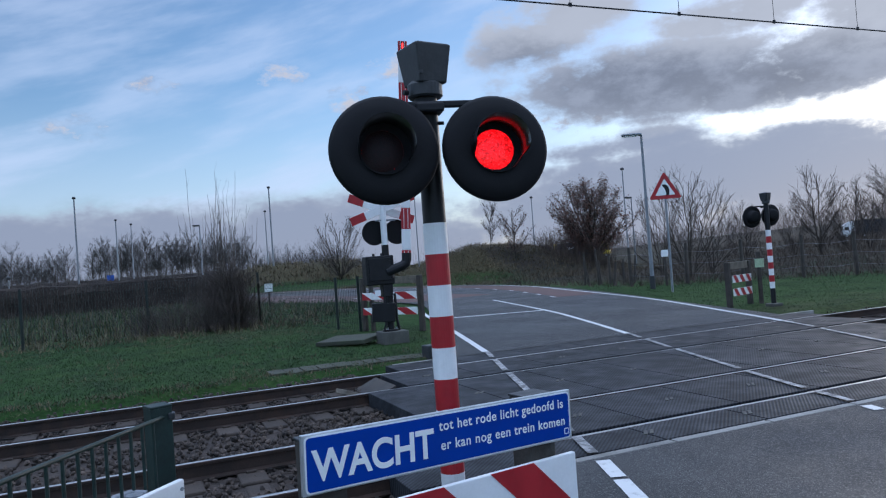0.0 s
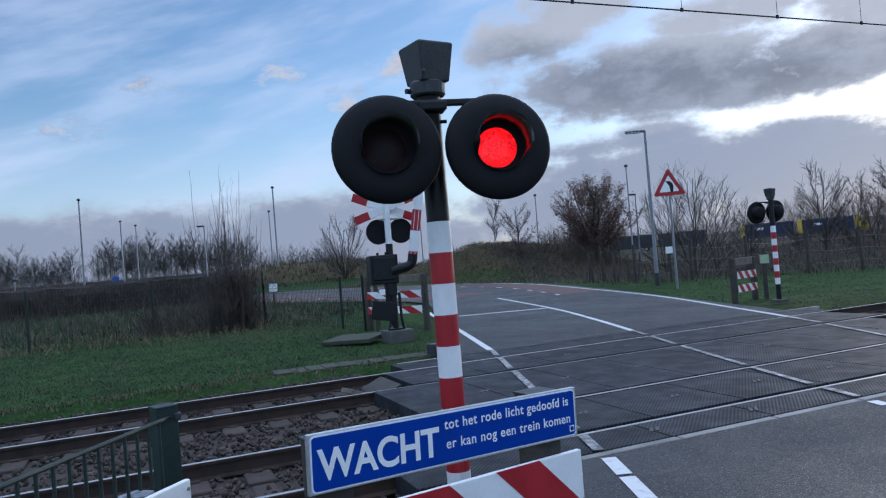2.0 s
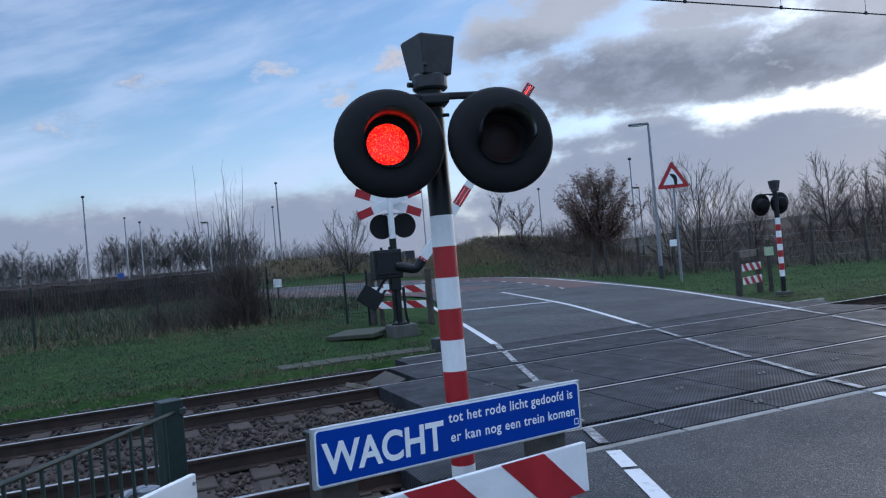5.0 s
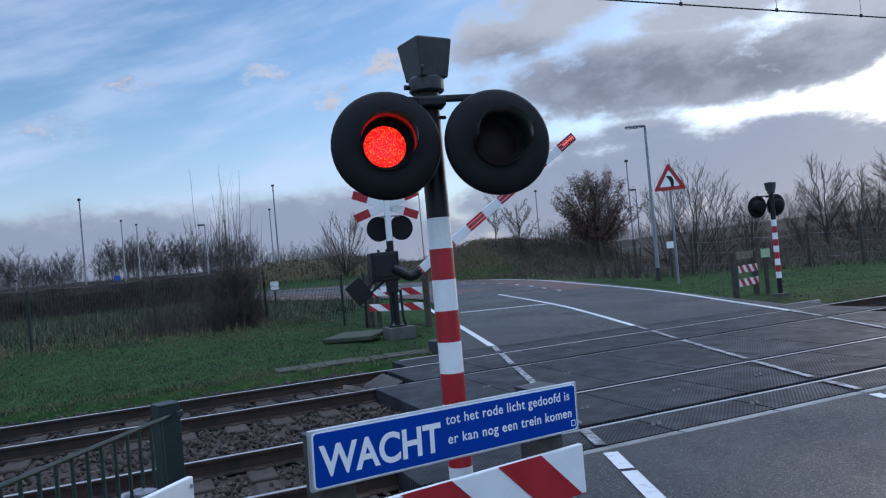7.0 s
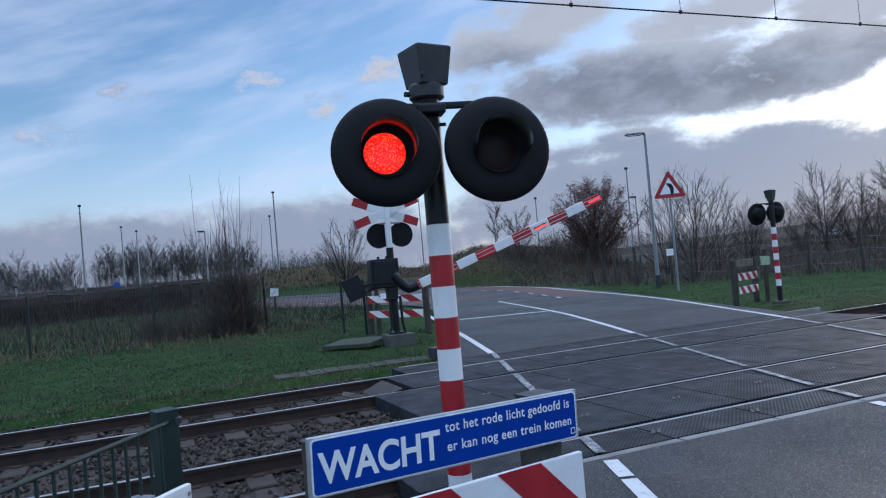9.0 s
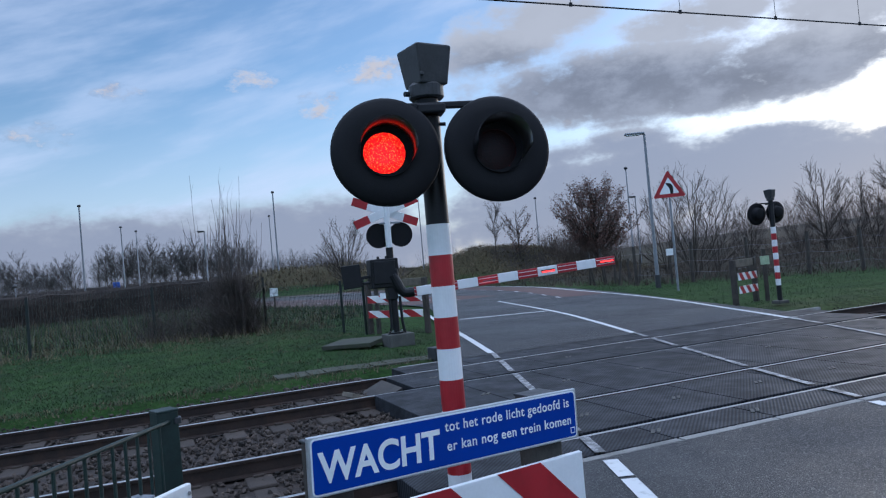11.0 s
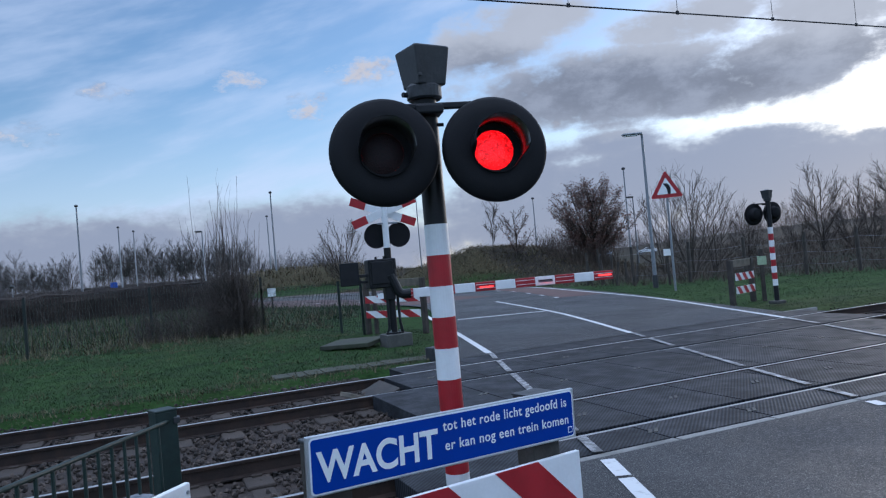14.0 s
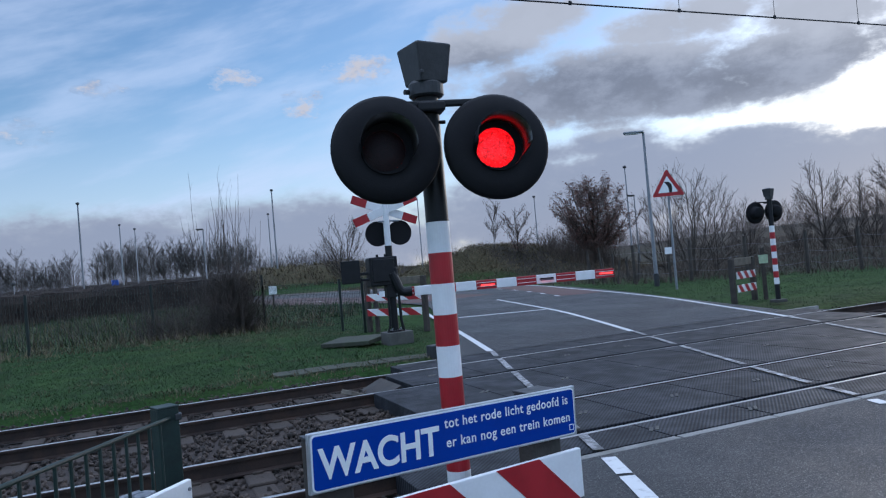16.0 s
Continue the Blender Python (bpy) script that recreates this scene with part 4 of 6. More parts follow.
def warning_board():
    """Blue notice on two posts with a striped board under it."""
    ang = math.degrees(math.atan2(3.243 - 2.988, 2.005 - 0.559))
    w = tagged(empty("warning_sign", pose(0.559, 2.988, 0, 0, 0, ang)), "blue and white railway warning sign on wooden posts", "warning sign")
    length, h0, h1 = 1.468, 0.795, 1.06
    tilt = pose(0, 0, 0, 0, 1.2, 0)
    plate = part("sign_plate", box((length / 2, 0, 0.125), (length, 0.022, 0.25), 0.004), ALU, w, "white-edged aluminium plate", m=pose(0, 0, 0.833, 0, 1.55, 0))
    def round_rect(x0, x1, z0, z1, r, y0, y1):
        bm = bmesh.new()
        pts = []
        for cx, cz, a0 in ((x1 - r, z1 - r, 0), (x0 + r, z1 - r, 90), (x0 + r, z0 + r, 180), (x1 - r, z0 + r, 270)):
            for k in range(7):
                a = radians(a0 + 15 * k)
                pts.append((cx + r * math.cos(a), cz + r * math.sin(a)))
        a = [bm.verts.new((x, y0, z)) for x, z in pts]
        b = [bm.verts.new((x, y1, z)) for x, z in pts]
        bm.faces.new(a)
        bm.faces.new(b[::-1])
        for i in range(len(a)):
            j = (i + 1) % len(a)
            bm.faces.new((a[i], b[i], b[j], a[j]))
        return bm
    part("white_border", round_rect(0.012, length - 0.012, 0.008, 0.242, 0.02, -0.0135, -0.009), SIGNWHITE, plate)
    part("blue_face", round_rect(0.019, length - 0.019, 0.015, 0.235, 0.016, -0.0155, -0.010), BLUE, plate, "blue reflective sign face")
    up = pose(0, 0, 0, 90, 0, 0)
    lettering("lettering", "WACHT", 0.178, pose(0.040, -0.0165, 0.058) @ up, SIGNWHITE, plate, "white capital letter", 0.59, 0.0042)
    lettering("lettering", "tot het rode licht gedoofd is", 0.064, pose(0.66, -0.0165, 0.166) @ up, SIGNWHITE, plate, "white letter", 0.75, 0.0006, 1.1)
    lettering("lettering", "er kan nog een trein komen", 0.064, pose(0.667, -0.0165, 0.078) @ up, SIGNWHITE, plate, "white letter", 0.75, 0.0006, 1.1)
    part("maker_mark", box((length - 0.042, -0.0162, 0.045), (0.028, 0.002, 0.03)), SIGNWHITE, plate)
    part("maker_mark", box((length - 0.042, -0.0170, 0.045), (0.020, 0.002, 0.022)), BLUE, plate)
    for x in (0.13, 1.3):
        part("post", box((x, 0.1, 0.505), (0.17, 0.15, 1.05), 0.012), WOOD, w, "dark weathered timber post")
        part("post_cap", box((x, 0.1, 1.036), (0.175, 0.155, 0.012), 0.004), BELL, w)
    striped_board(w, pose(-0.02, -0.002, 0.478, 0, 0.2, 0), 1.495, 0.25, 0.53, 0.03, -0.25)
    striped_board(w, pose(-0.02, -0.002, 0.14, 0, 0.2, 0), 1.495, 0.25, 0.53, 0.03, -0.25)


warning_board()


def gate_fence():
    f = tagged(empty("railing", pose(0.045, 3.70, 0)), "dark green steel railing with upright bars", "railing")
    part("post", box((0, 0, 0.585), (0.1, 0.1, 1.165), 0.006), GREEN, f, "thick green square post", m=pose(0, 0, 0, 0, 0, 20))
    part("post_cap", box((0, 0, 1.17), (0.104, 0.104, 0.012), 0.004), GREEN, f, m=pose(0, 0, 0, 0, 0, 20))
    part("bracket", box((0.06, -0.02, 1.12), (0.03, 0.05, 0.03), 0.005), BELL, f)
    a, b = Vector((0.02, -0.04, 1.12)), Vector((-1.35, -2.27, 1.14))
    part("top_rail", tube([a, b], 0.0095, 10), GREEN, f, "worn green top rail")
    part("bottom_rail", tube([a - Vector((0, 0, 0.95)), b - Vector((0, 0, 0.95))], 0.015, 8), GREEN, f)
    d = b - a
    n = int(d.length / 0.085)
    me = None
    for i in range(1, n):
        q = a + d * (i / n)
        if me is None:
            ob = part("bar", cyl((0, 0, -0.95), (0, 0, 0), 0.0075, seg=8), GREEN, f)
            me = ob.data
        else:
            ob = link_mesh("bar", me, GREEN, f)
        ob.matrix_basis = pose(q.x, q.y, q.z)
    part("post", box((b.x, b.y, 0.55), (0.06, 0.06, 1.2), 0.006), GREEN, f)


gate_fence()


def side_board():
    """White end of another striped board beside the railing."""
    s = tagged(empty("striped_barrier_board", pose(0.1, 3.5, 0, 0, 0, 48)), "white and red striped barrier board on a post", "barrier board")
    striped_board(s, pose(-1.35, -0.03, 0.62), 1.35, 0.25, 0.44, 0.14, -0.2)
    part("bolt", cyl((-0.02, -0.05, 0.83), (-0.02, -0.04, 0.83), 0.009, seg=8), GALV, s)
    part("post", cyl((-0.2, 0.05, 0.0), (-0.2, 0.05, 0.86), 0.035, seg=14), GALV, s)
    part("bracket", tube([(-0.3, 0.12, 0.82), (-0.24, 0.12, 0.85), (-0.17, 0.1, 0.85), (-0.14, 0.04, 0.84)], 0.02, 8), GALV, s)


side_board()


def barrier():
    """Lifting barrier with crossbuck, lights, drive and counterweight."""
    b = tagged(empty("crossing_barrier", pose(5.36, 16.2, 0)), "half barrier with red and white boom, drive and crossbuck", "crossing barrier")
    part("plinth", box((0.03, 0, 0.06), (0.62, 0.6, 0.34), 0.02), CONC, b, "weathered concrete plinth")
    pole = part("pole", cyl((0, 0, 0.2), (0, 0, 2.25), 0.085, seg=20), BLACK, b, "black steel column", smooth=True)
    part("pole", cyl((0, 0, 2.25), (0, 0, 3.4), 0.075, seg=20), WHITE, b, "white upper column", smooth=True)
    part("base_flange", cyl((0, 0, 0.22), (0, 0, 0.27), 0.19, seg=20), BLACK, b)
    for k in range(4):
        a = radians(45 + 90 * k)
        part("bolt", cyl((0.15 * math.cos(a), 0.15 * math.sin(a), 0.27), (0.15 * math.cos(a), 0.15 * math.sin(a), 0.32), 0.018, seg=8), GALV, b)
    part("cable_duct", tube([(-0.22, -0.12, 0.22), (-0.14, -0.1, 0.4), (-0.13, -0.09, 1.3)], 0.03, 8), BLACK, b)
    part("cable_duct", tube([(0.2, -0.06, 0.2), (0.15, -0.06, 0.5), (0.14, -0.05, 1.1)], 0.035, 8), BLACK, b)
    part("drive_housing", box((-0.2, 0.02, 1.66), (0.68, 0.36, 0.68), 0.03), BLACK, b, "black barrier drive housing")
    part("drive_cover", box((-0.22, -0.17, 1.68), (0.54, 0.03, 0.54), 0.02), BLACK, b)
    part("drive_lower", box((-0.04, 0.0, 1.2), (0.24, 0.26, 0.34), 0.02), BLACK, b)
    for x in (-0.3, -0.1, 0.0):
        part("cap_bolt", cyl((x, 0, 2.0), (x, 0, 2.06), 0.03, seg=10), BLACK, b)
    # crossbuck
    for sgn in (-1, 1):
        arm = part("crossbuck_arm", box((0, 0, 0), (1.66, 0.03, 0.19), 0.006), WHITE, b, "white crossbuck arm with red ends", m=pose(0, 0.02 + 0.035 * sgn, 3.1, 0, 20 * sgn, 0) @ pose(0, 0, 0, 0, 0, 0))
        for e in (-1, 1):
            part("red_end", box((e * 0.65, 0, 0), (0.37, 0.036, 0.196), 0.006), RED, arm, "red crossbuck end")
    # lights seen from behind
    part("light_bar", box((0.05, -0.02, 2.83), (0.5, 0.04, 0.04), 0.006), GALV, b)
    for x in (-0.2, 0.36):
        part("light_board", lathe([(0, 0.0), (0.27, 0.0), (0.275, 0.01), (0.27, 0.03), (0.15, 0.04), (0.14, 0.22), (0.13, 0.22), (0.12, 0.03), (0, 0.03)], 32), MATT, b, "round black light backboard", smooth=False, m=pose(x, 0.12, 2.55, -90, 0, 0) @ Matrix.Scale(1.08, 4))
    part("status_plate", box((-0.32, -0.2, 1.14), (0.14, 0.01, 0.13), 0.003), SIGNWHITE, b)
    # moving boom
    boom = part("boom_arm", boom_arm(), BLACK, b, "black cranked boom arm")
    x2, i = 5.454, 0
    while x2 > 0.45:
        x1 = max(0.43, x2 - 0.494)
        red = i % 2 == 0
        part("boom_tube", box(((x1 + x2) / 2, -0.12, -0.46), (x2 - x1, 0.07, 0.215), 0.012), RED if red else WHITE, boom, "red boom section" if red else "white boom section")
        if red:
            for dz in (-0.045, 0.05):
                part("reflector_strip", box(((x1 + x2) / 2, -0.157, -0.46 + dz), (x2 - x1 - 0.03, 0.006, 0.012)), WHITE, boom)
        x2, i = x1, i + 1
    cw = part("counterweight", box((-0.93, -0.1, 0.1), (0.44, 0.12, 0.54), 0.015), BLACK, boom, "black counterweight plate")
    part("counterweight_arm", box((-0.45, -0.1, 0.04), (0.62, 0.06, 0.07), 0.01), BLACK, boom)
    part("counterweight_arm", box((-0.45, -0.1, -0.1), (0.56, 0.05, 0.06), 0.01), BLACK, boom)
    leds = []
    for x, on in ((5.23, None), (2.26, True), (3.73, False)):
        holder = part("boom_light", box((x, -0.16, -0.455), (0.35, 0.012, 0.05), 0.004), BLACK if on is False else RED, boom)
        led = part("led_strip", box((0, 0, 0), (0.33, 0.006, 0.036)), LEDON, holder, "red warning light strip", m=pose(x, -0.19, -0.455))
        led.data.materials.append(LEDOFF)
        for poly in led.data.polygons:
            poly.material_index = 0 if poly.normal.y < -0.5 else 1
        if on is not None:
            leds.append((led, on, x))
    return boom, leds


def boom_arm():
    bm = box((0, -0.1, 0), (0.3, 0.14, 0.3), 0.04)
    tube([(0.0, -0.12, 0), (0.09, -0.12, -0.2), (0.15, -0.12, -0.36), (0.22, -0.12, -0.44), (0.3, -0.12, -0.46), (0.45, -0.12, -0.46)], 0.115, 12, bm)
    return bm


BOOM, LEDS = barrier()


def slab():
    tagged(part("cable_cover_slab", box((0, 0, 0.06), (1.35, 0.9, 0.1), 0.015), PAVE, m=pose(4.55, 16.9, 0.0, 4, -2, -48)), "grey concrete cover slab in the grass", "concrete slab")
    trough = tagged(empty("cable_trough", pose(2.2, 13.42, -0.075, 0, 0, -1)), "mossy concrete cable trough lids sunk in grass", "cable trough")
    rnd = random.Random(15)
    for i in range(13):
        part("lid", box((0.3 * i, 0, 0.0 + rnd.uniform(-0.008, 0.006)), (0.288, 0.62, 0.09), 0.012), PAVE, trough, m=pose(0, 0, 0, rnd.uniform(-1, 1), rnd.uniform(-1, 1) * 0.3, 0))
    tagged(part("relay_box", box((0, 0, 0.13), (0.32, 0.25, 0.3), 0.02), BELL, m=pose(5.1, 13.0, -0.1, 0, 0, 15)), "small dark grey box beside the road", "box")
    tagged(part("deck_end_guard", box((0, 0, 0.0), (0.55, 0.3, 0.07), 0.012), PLANK, m=pose(2.75, 10.05, -0.06, 0, 22, 15)), "loose sloping timber guard at the deck end", "timber guard")


slab()


def guard_board(p0, p1, h, lines, label, period, top=True):
    """Two posts with a plank and two striped boards."""
    p0, p1 = Vector(p0), Vector(p1)
    d = p1 - p0
    g = tagged(empty("guard_board", pose(p0.x, p0.y, -0.05, 0, 0, math.degrees(math.atan2(d.y, d.x)))), label, "guard board", "guard boards at the crossing")
    n = d.length
    for x in (0, n):
        part("post", box((x, 0.05, h / 2), (0.13, 0.13, h), 0.012), WOOD, g, "dark timber post")
    if top:
        part("plank", box((n / 2, 0.05, h - 0.1), (n, 0.05, 0.2), 0.01), PLANK, g, "weathered plank")
    for z in lines:
        striped_board(g, pose(0.06, -0.05, z), n - 0.12, 0.2, period, 0.0, -period * 0.45, depth=0.025)
    return g


BARRIER_GUARD = guard_board((5.8, 19.9), (6.85, 18.1), 1.5, (0.88, 0.46), "red and white striped boards between timber posts", 0.8)
part("post", box((0, 0, 0.6), (0.08, 0.08, 1.2), 0.01), WOOD, guard_board((14.62, 15.0), (15.74, 15.38), 1.22, (0.66, 0.3), "red and white striped boards below a plank", 0.36), m=pose(1.25, 0.05, 0))


part("post", box((0.28, 0.08, 0.66), (0.1, 0.1, 1.32), 0.01), WOOD, BARRIER_GUARD, "dark timber post")


def marker(p, h, plate, size, label, mat_plate=None):
    m = tagged(empty("marker_post", pose(*p)), label, "marker post", "marker posts in the verges")
    part("post", box((0, 0, h / 2), (0.1, 0.1, h), 0.01), WOOD, m)
    part("plate", box((0, -0.07, plate), (size, 0.015, size), 0.004), mat_plate or SIGNWHITE, m, "pale square plate")


PALEGREEN = mat("pale_green_plate", (0.42, 0.55, 0.36), 0.5, var=0.15, scale=6, fine=30)
marker((15.87, 15.17, -0.05, 0, 0, -30), 1.45, 1.13, 0.24, "timber post with a pale green plate", PALEGREEN)
marker((21.85, 26.2, -0.05, 0, 0, -35), 1.6, 1.46, 0.3, "timber post with a small white plate")
marker((6.05, 37.6, 0.0, 0, 0, -10), 1.3, 1.1, 0.42, "post with a small pale sign beside the road")


def street_lamp():
    l = tagged(empty("street_lamp", pose(20.18, 25.1, -0.05)), "grey steel street lamp with a flat head", "street lamp")
    part("pole", cyl((0, 0, 0), (0, 0, 1.4), 0.082, seg=16), GALV, l, smooth=True)
    part("pole", cyl((0, 0, 1.4), (0, 0, 6.62), 0.075, 0.05, seg=16), GALV, l, smooth=True)
    part("sleeve", cyl((0, 0, 0), (0, 0, 0.55), 0.115, seg=16), BELL, l)
    hd = pose(0, 0, 6.6, 0, 0, 157)
    part("lamp_head", box((0.42, 0, 0.05), (0.85, 0.24, 0.1), 0.04), GALV, l, "flat aluminium lamp head", m=hd)
    part("lamp_glass", box((0.48, 0, -0.01), (0.6, 0.18, 0.04), 0.015), SIGNWHITE, l, m=hd)


street_lamp()


def triangle_sign():
    s = tagged(empty("traffic_sign", pose(18.85, 22.3, -0.05, 0, 0, -38)), "red-bordered triangular bend warning sign on a grey pole", "traffic sign")
    part("pole", cyl((0, 0, 0), (0, 0, 4.4), 0.045, seg=14), GALV, s, smooth=True)
    def tri(side, y0, y1, cz, rr):
        bm = bmesh.new()
        r = side / math.sqrt(3)
        pts = []
        for k in range(3):
            a = radians(90 + 120 * k)
            cx, cy = (r - 2 * rr) * math.cos(a), (r - 2 * rr) * math.sin(a)
            for j in range(5):
                b = a + radians(-60 + 30 * j)
                pts.append((cx + rr * math.cos(b), cy + rr * math.sin(b)))
        f = [bm.verts.new((x, y0, cz + z)) for x, z in pts]
        g = [bm.verts.new((x, y1, cz + z)) for x, z in pts]
        bm.faces.new(f)
        bm.faces.new(g[::-1])
        for i in range(len(f)):
            j = (i + 1) % len(f)
            bm.faces.new((f[i], g[i], g[j], f[j]))
        return bm
    plate = part("sign_plate", tri(1.22, -0.09, -0.065, 3.95, 0.05), RED, s, "red border")
    part("sign_face", tri(0.74, -0.094, -0.08, 3.95, 0.02), SIGNWHITE, plate, "white sign face")
    bm = bmesh.new()
    pts = [(0.09, -0.2), (0.09, 0.0), (0.03, 0.13), (-0.11, 0.22)]
    path = catmull(pts, 6)
    vs = []
    for i, q in enumerate(path):
        d = (path[min(i + 1, len(path) - 1)] - path[max(i - 1, 0)]).normalized()
        w = 0.045 + 0.03 * math.sin(math.pi * i / (len(path) - 1)) if i < len(path) - 4 else 0.05 * (len(path) - 1 - i) / 4 + 0.004
        n = Vector((d.y, -d.x))
        vs.append([bm.verts.new((c.x, -0.098, 3.93 + c.y)) for c in (q - n * w, q + n * w)])
    for a, b in zip(vs, vs[1:]):
        bm.faces.new((a[0], a[1], b[1], b[0]))
    part("bend_arrow", bm, BLACK, plate, "black bend arrow")
    for z in (3.75, 3.95):
        part("clamp", box((0, -0.03, z), (0.12, 0.09, 0.04), 0.006), GALV, s)


triangle_sign()


def light_pole(x, y, z, top, label="slim pale floodlight pole", head="ball", r=0.15):
    p = tagged(empty("light_pole", pose(x, y, z)), label, "light pole", "light poles")
    h = top - z
    part("pole", cyl((0, 0, 0), (0, 0, h), r, r * 0.6, seg=10), GALV, p, smooth=True)
    if head == "ball":
        part("lamp_head", lathe([(0, -0.1), (0.16, -0.08), (0.21, 0.04), (0.14, 0.16), (0, 0.19)], 14), BELL, p, "round lamp head", m=pose(0, 0, h))
    else:
        part("lamp_head", box((0.3 if head == "r" else -0.3, 0, 0), (0.6, 0.22, 0.1), 0.03), BELL, p, "flat lamp head", m=pose(0, 0, h))
        part("glass", box((0.3 if head == "r" else -0.3, 0, -0.08), (0.4, 0.16, 0.03), 0.01), GLASS, p, m=pose(0, 0, h))


def by_view(az, dist):
    return dist * math.sin(radians(az)), dist * math.cos(radians(az))


for az, el, dist, r in ((-3.94, 6.4, 92, 0.13), (-1.34, 4.75, 120, 0.13), (-0.34, 4.4, 120, 0.1), (9.24, 4.9, 115, 0.12), (9.64, 6.7, 92, 0.13), (30.1, 4.55, 95, 0.1), (37.2, 6.1, 78, 0.1)):
    x, y = by_view(az, dist)
    light_pole(x, y, -0.5, 1.73 + dist * math.tan(radians(el)), r=r)
x, y = by_view(4.4, 66)
light_pole(x, y, -0.3, 1.73 + 66 * math.tan(radians(4.1)), "grey street lamp behind the thicket", "l", 0.09)
x, y = by_view(20.9, 62)
light_pole(x, y, 0, 1.73 + 62 * math.tan(radians(6.2)), "thin grey lamp pole beyond the bend", "r", 0.06)
x, y = by_view(37.7, 60)
light_pole(x, y, 0.5, 1.73 + 60 * math.tan(radians(3.9)), "grey street lamp beyond the oak", "l", 0.07)
x, y = by_view(-8.2, 70)
light_pole(x, y, 0, 3.0, "short white bollard lamp", "ball", 0.07)


def blue_panel():
    x, y = by_view(-1.9, 85)
    s = tagged(empty("info_sign", pose(x, y, 0)), "small blue parking sign on a pole beyond the hedge", "sign")
    part("pole", cyl((0, 0, 0), (0, 0, 3.4), 0.05, seg=10), GALV, s)
    part("plate", box((0, -0.07, 2.55), (0.7, 0.04, 0.8), 0.01), BLUEPLATE, s, "blue plate")


blue_panel()


# ---- fences ----
def mesh_fence(points, h, label):
    """Green welded-mesh fence: posts, upright and level wires in one panel each."""
    f = tagged(empty("mesh_fence"), label, "fence", "mesh fences")
    for i, q in enumerate(points):
        z = gz(*q)
        part("post", box((0, 0, h / 2), (0.075, 0.06, h + 0.12), 0.008), DARKGREEN, f, "dark green post", m=pose(q[0], q[1], z))
        part("post_cap", box((0, 0, h + 0.07), (0.085, 0.07, 0.02), 0.004), BLACK, f, m=pose(q[0], q[1], z))
    for a, b in zip(points, points[1:]):
        a3, b3 = Vector((*a, gz(*a) + 0.05)), Vector((*b, gz(*b) + 0.05))
        n = max(2, int((b3 - a3).length / 0.1))
        verts, faces = [], []
        def bar(p, q, r):
            base = len(verts)
            d = (q - p).normalized()
            u = d.orthogonal().normalized()
            v = d.cross(u)
            for s in (p, q):
                for k in range(3):
                    w = s + r * (math.cos(2.09 * k) * u + math.sin(2.09 * k) * v)
                    verts.append(w[:])
            for k in range(3):
                faces.append((base + k, base + (k + 1) % 3, base + 3 + (k + 1) % 3, base + 3 + k))
        up = Vector((0, 0, h - 0.05))
        for i in range(n):
            p = a3.lerp(b3, (i + 0.5) / n)
            bar(p, p + up, 0.0065)
        for k in range(9):
            o = Vector((0, 0, (h - 0.05) * k / 8))
            bar(a3 + o, b3 + o, 0.005)
        pydata("mesh_panel", verts, faces, DARKGREEN, f)


mesh_fence([(-28, 20.5), (-24.4, 21.3), (-20.8, 22.1), (-17.4, 22.9), (-13.9, 23.7), (-10.4, 24.4), (-6.9, 25.2), (-3.45, 25.9), (0.2, 27.0), (3.99, 27.1)], 1.85, "dark green welded mesh fence along the grass verge")
mesh_fence([(3.99, 27.1), (5.44, 21.45), (5.75, 20.1)], 1.5, "dark green welded mesh fence turning towards the crossing")


def timber_fence():
    f = tagged(empty("wire_fence"), "dark timber posts with sagging wires", "fence", "wire fences")
    rnd = random.Random(8)
    pts = [(21.6, 28.4), (23.2, 26.4), (24.8, 24.6), (26.45, 22.85), (27.8, 21.35), (29.3, 19.7), (30.8, 18.1), (33, 15.8), (37, 12.6)]
    for x, y in pts:
        part("post", cyl((0, 0, -0.1), (rnd.uniform(-0.06, 0.06), 0, 1.85), 0.085, 0.075, seg=8), WOOD, f, m=pose(x, y, gz(x, y)))
    for h in (0.5, 1.0, 1.5):
        line = []
        for (ax, ay), (bx, by) in zip(pts, pts[1:]):
            for k in range(6):
                t = k / 6
                x, y = ax + (bx - ax) * t, ay + (by - ay) * t
                line.append((x, y, gz(ax, ay) * (1 - t) + gz(bx, by) * t + h - 0.1 * math.sin(math.pi * t)))
        part("wire", tube(line, 0.0035, 4), GALV, f)
    old = tagged(empty("old_fence"), "crooked old timber posts in rough grass", "fence", "wire fences")
    for i in range(9):
        az, dist = 33.8 + 0.45 * i + rnd.uniform(-0.2, 0.2), 40 - 0.25 * i + rnd.uniform(-2, 2)
        x, y = by_view(az, dist)
        part("post", cyl((0, 0, -0.1), (rnd.uniform(-0.25, 0.25), rnd.uniform(-0.1, 0.1), rnd.uniform(1.0, 1.9)), 0.07, 0.05, seg=7), WOOD, old, m=pose(x, y, gz(x, y)))


timber_fence()


# ---- plants ----
class Sticks:
    """Collects tapered three-sided sticks."""
    def __init__(self):
        self.v, self.f = [], []

    def add(self, p, q, r0, r1):
        b = len(self.v)
        d = q - p
        u = d.orthogonal().normalized()
        w = d.normalized().cross(u)
        for s, r in ((p, r0), (q, r1)):
            for k in range(3):
                c = s + r * (math.cos(2.094 * k) * u + math.sin(2.094 * k) * w)
                self.v.append((c.x, c.y, c.z))
        for k in range(3):
            self.f.append((b + k, b + (k + 1) % 3, b + 3 + (k + 1) % 3, b + 3 + k))


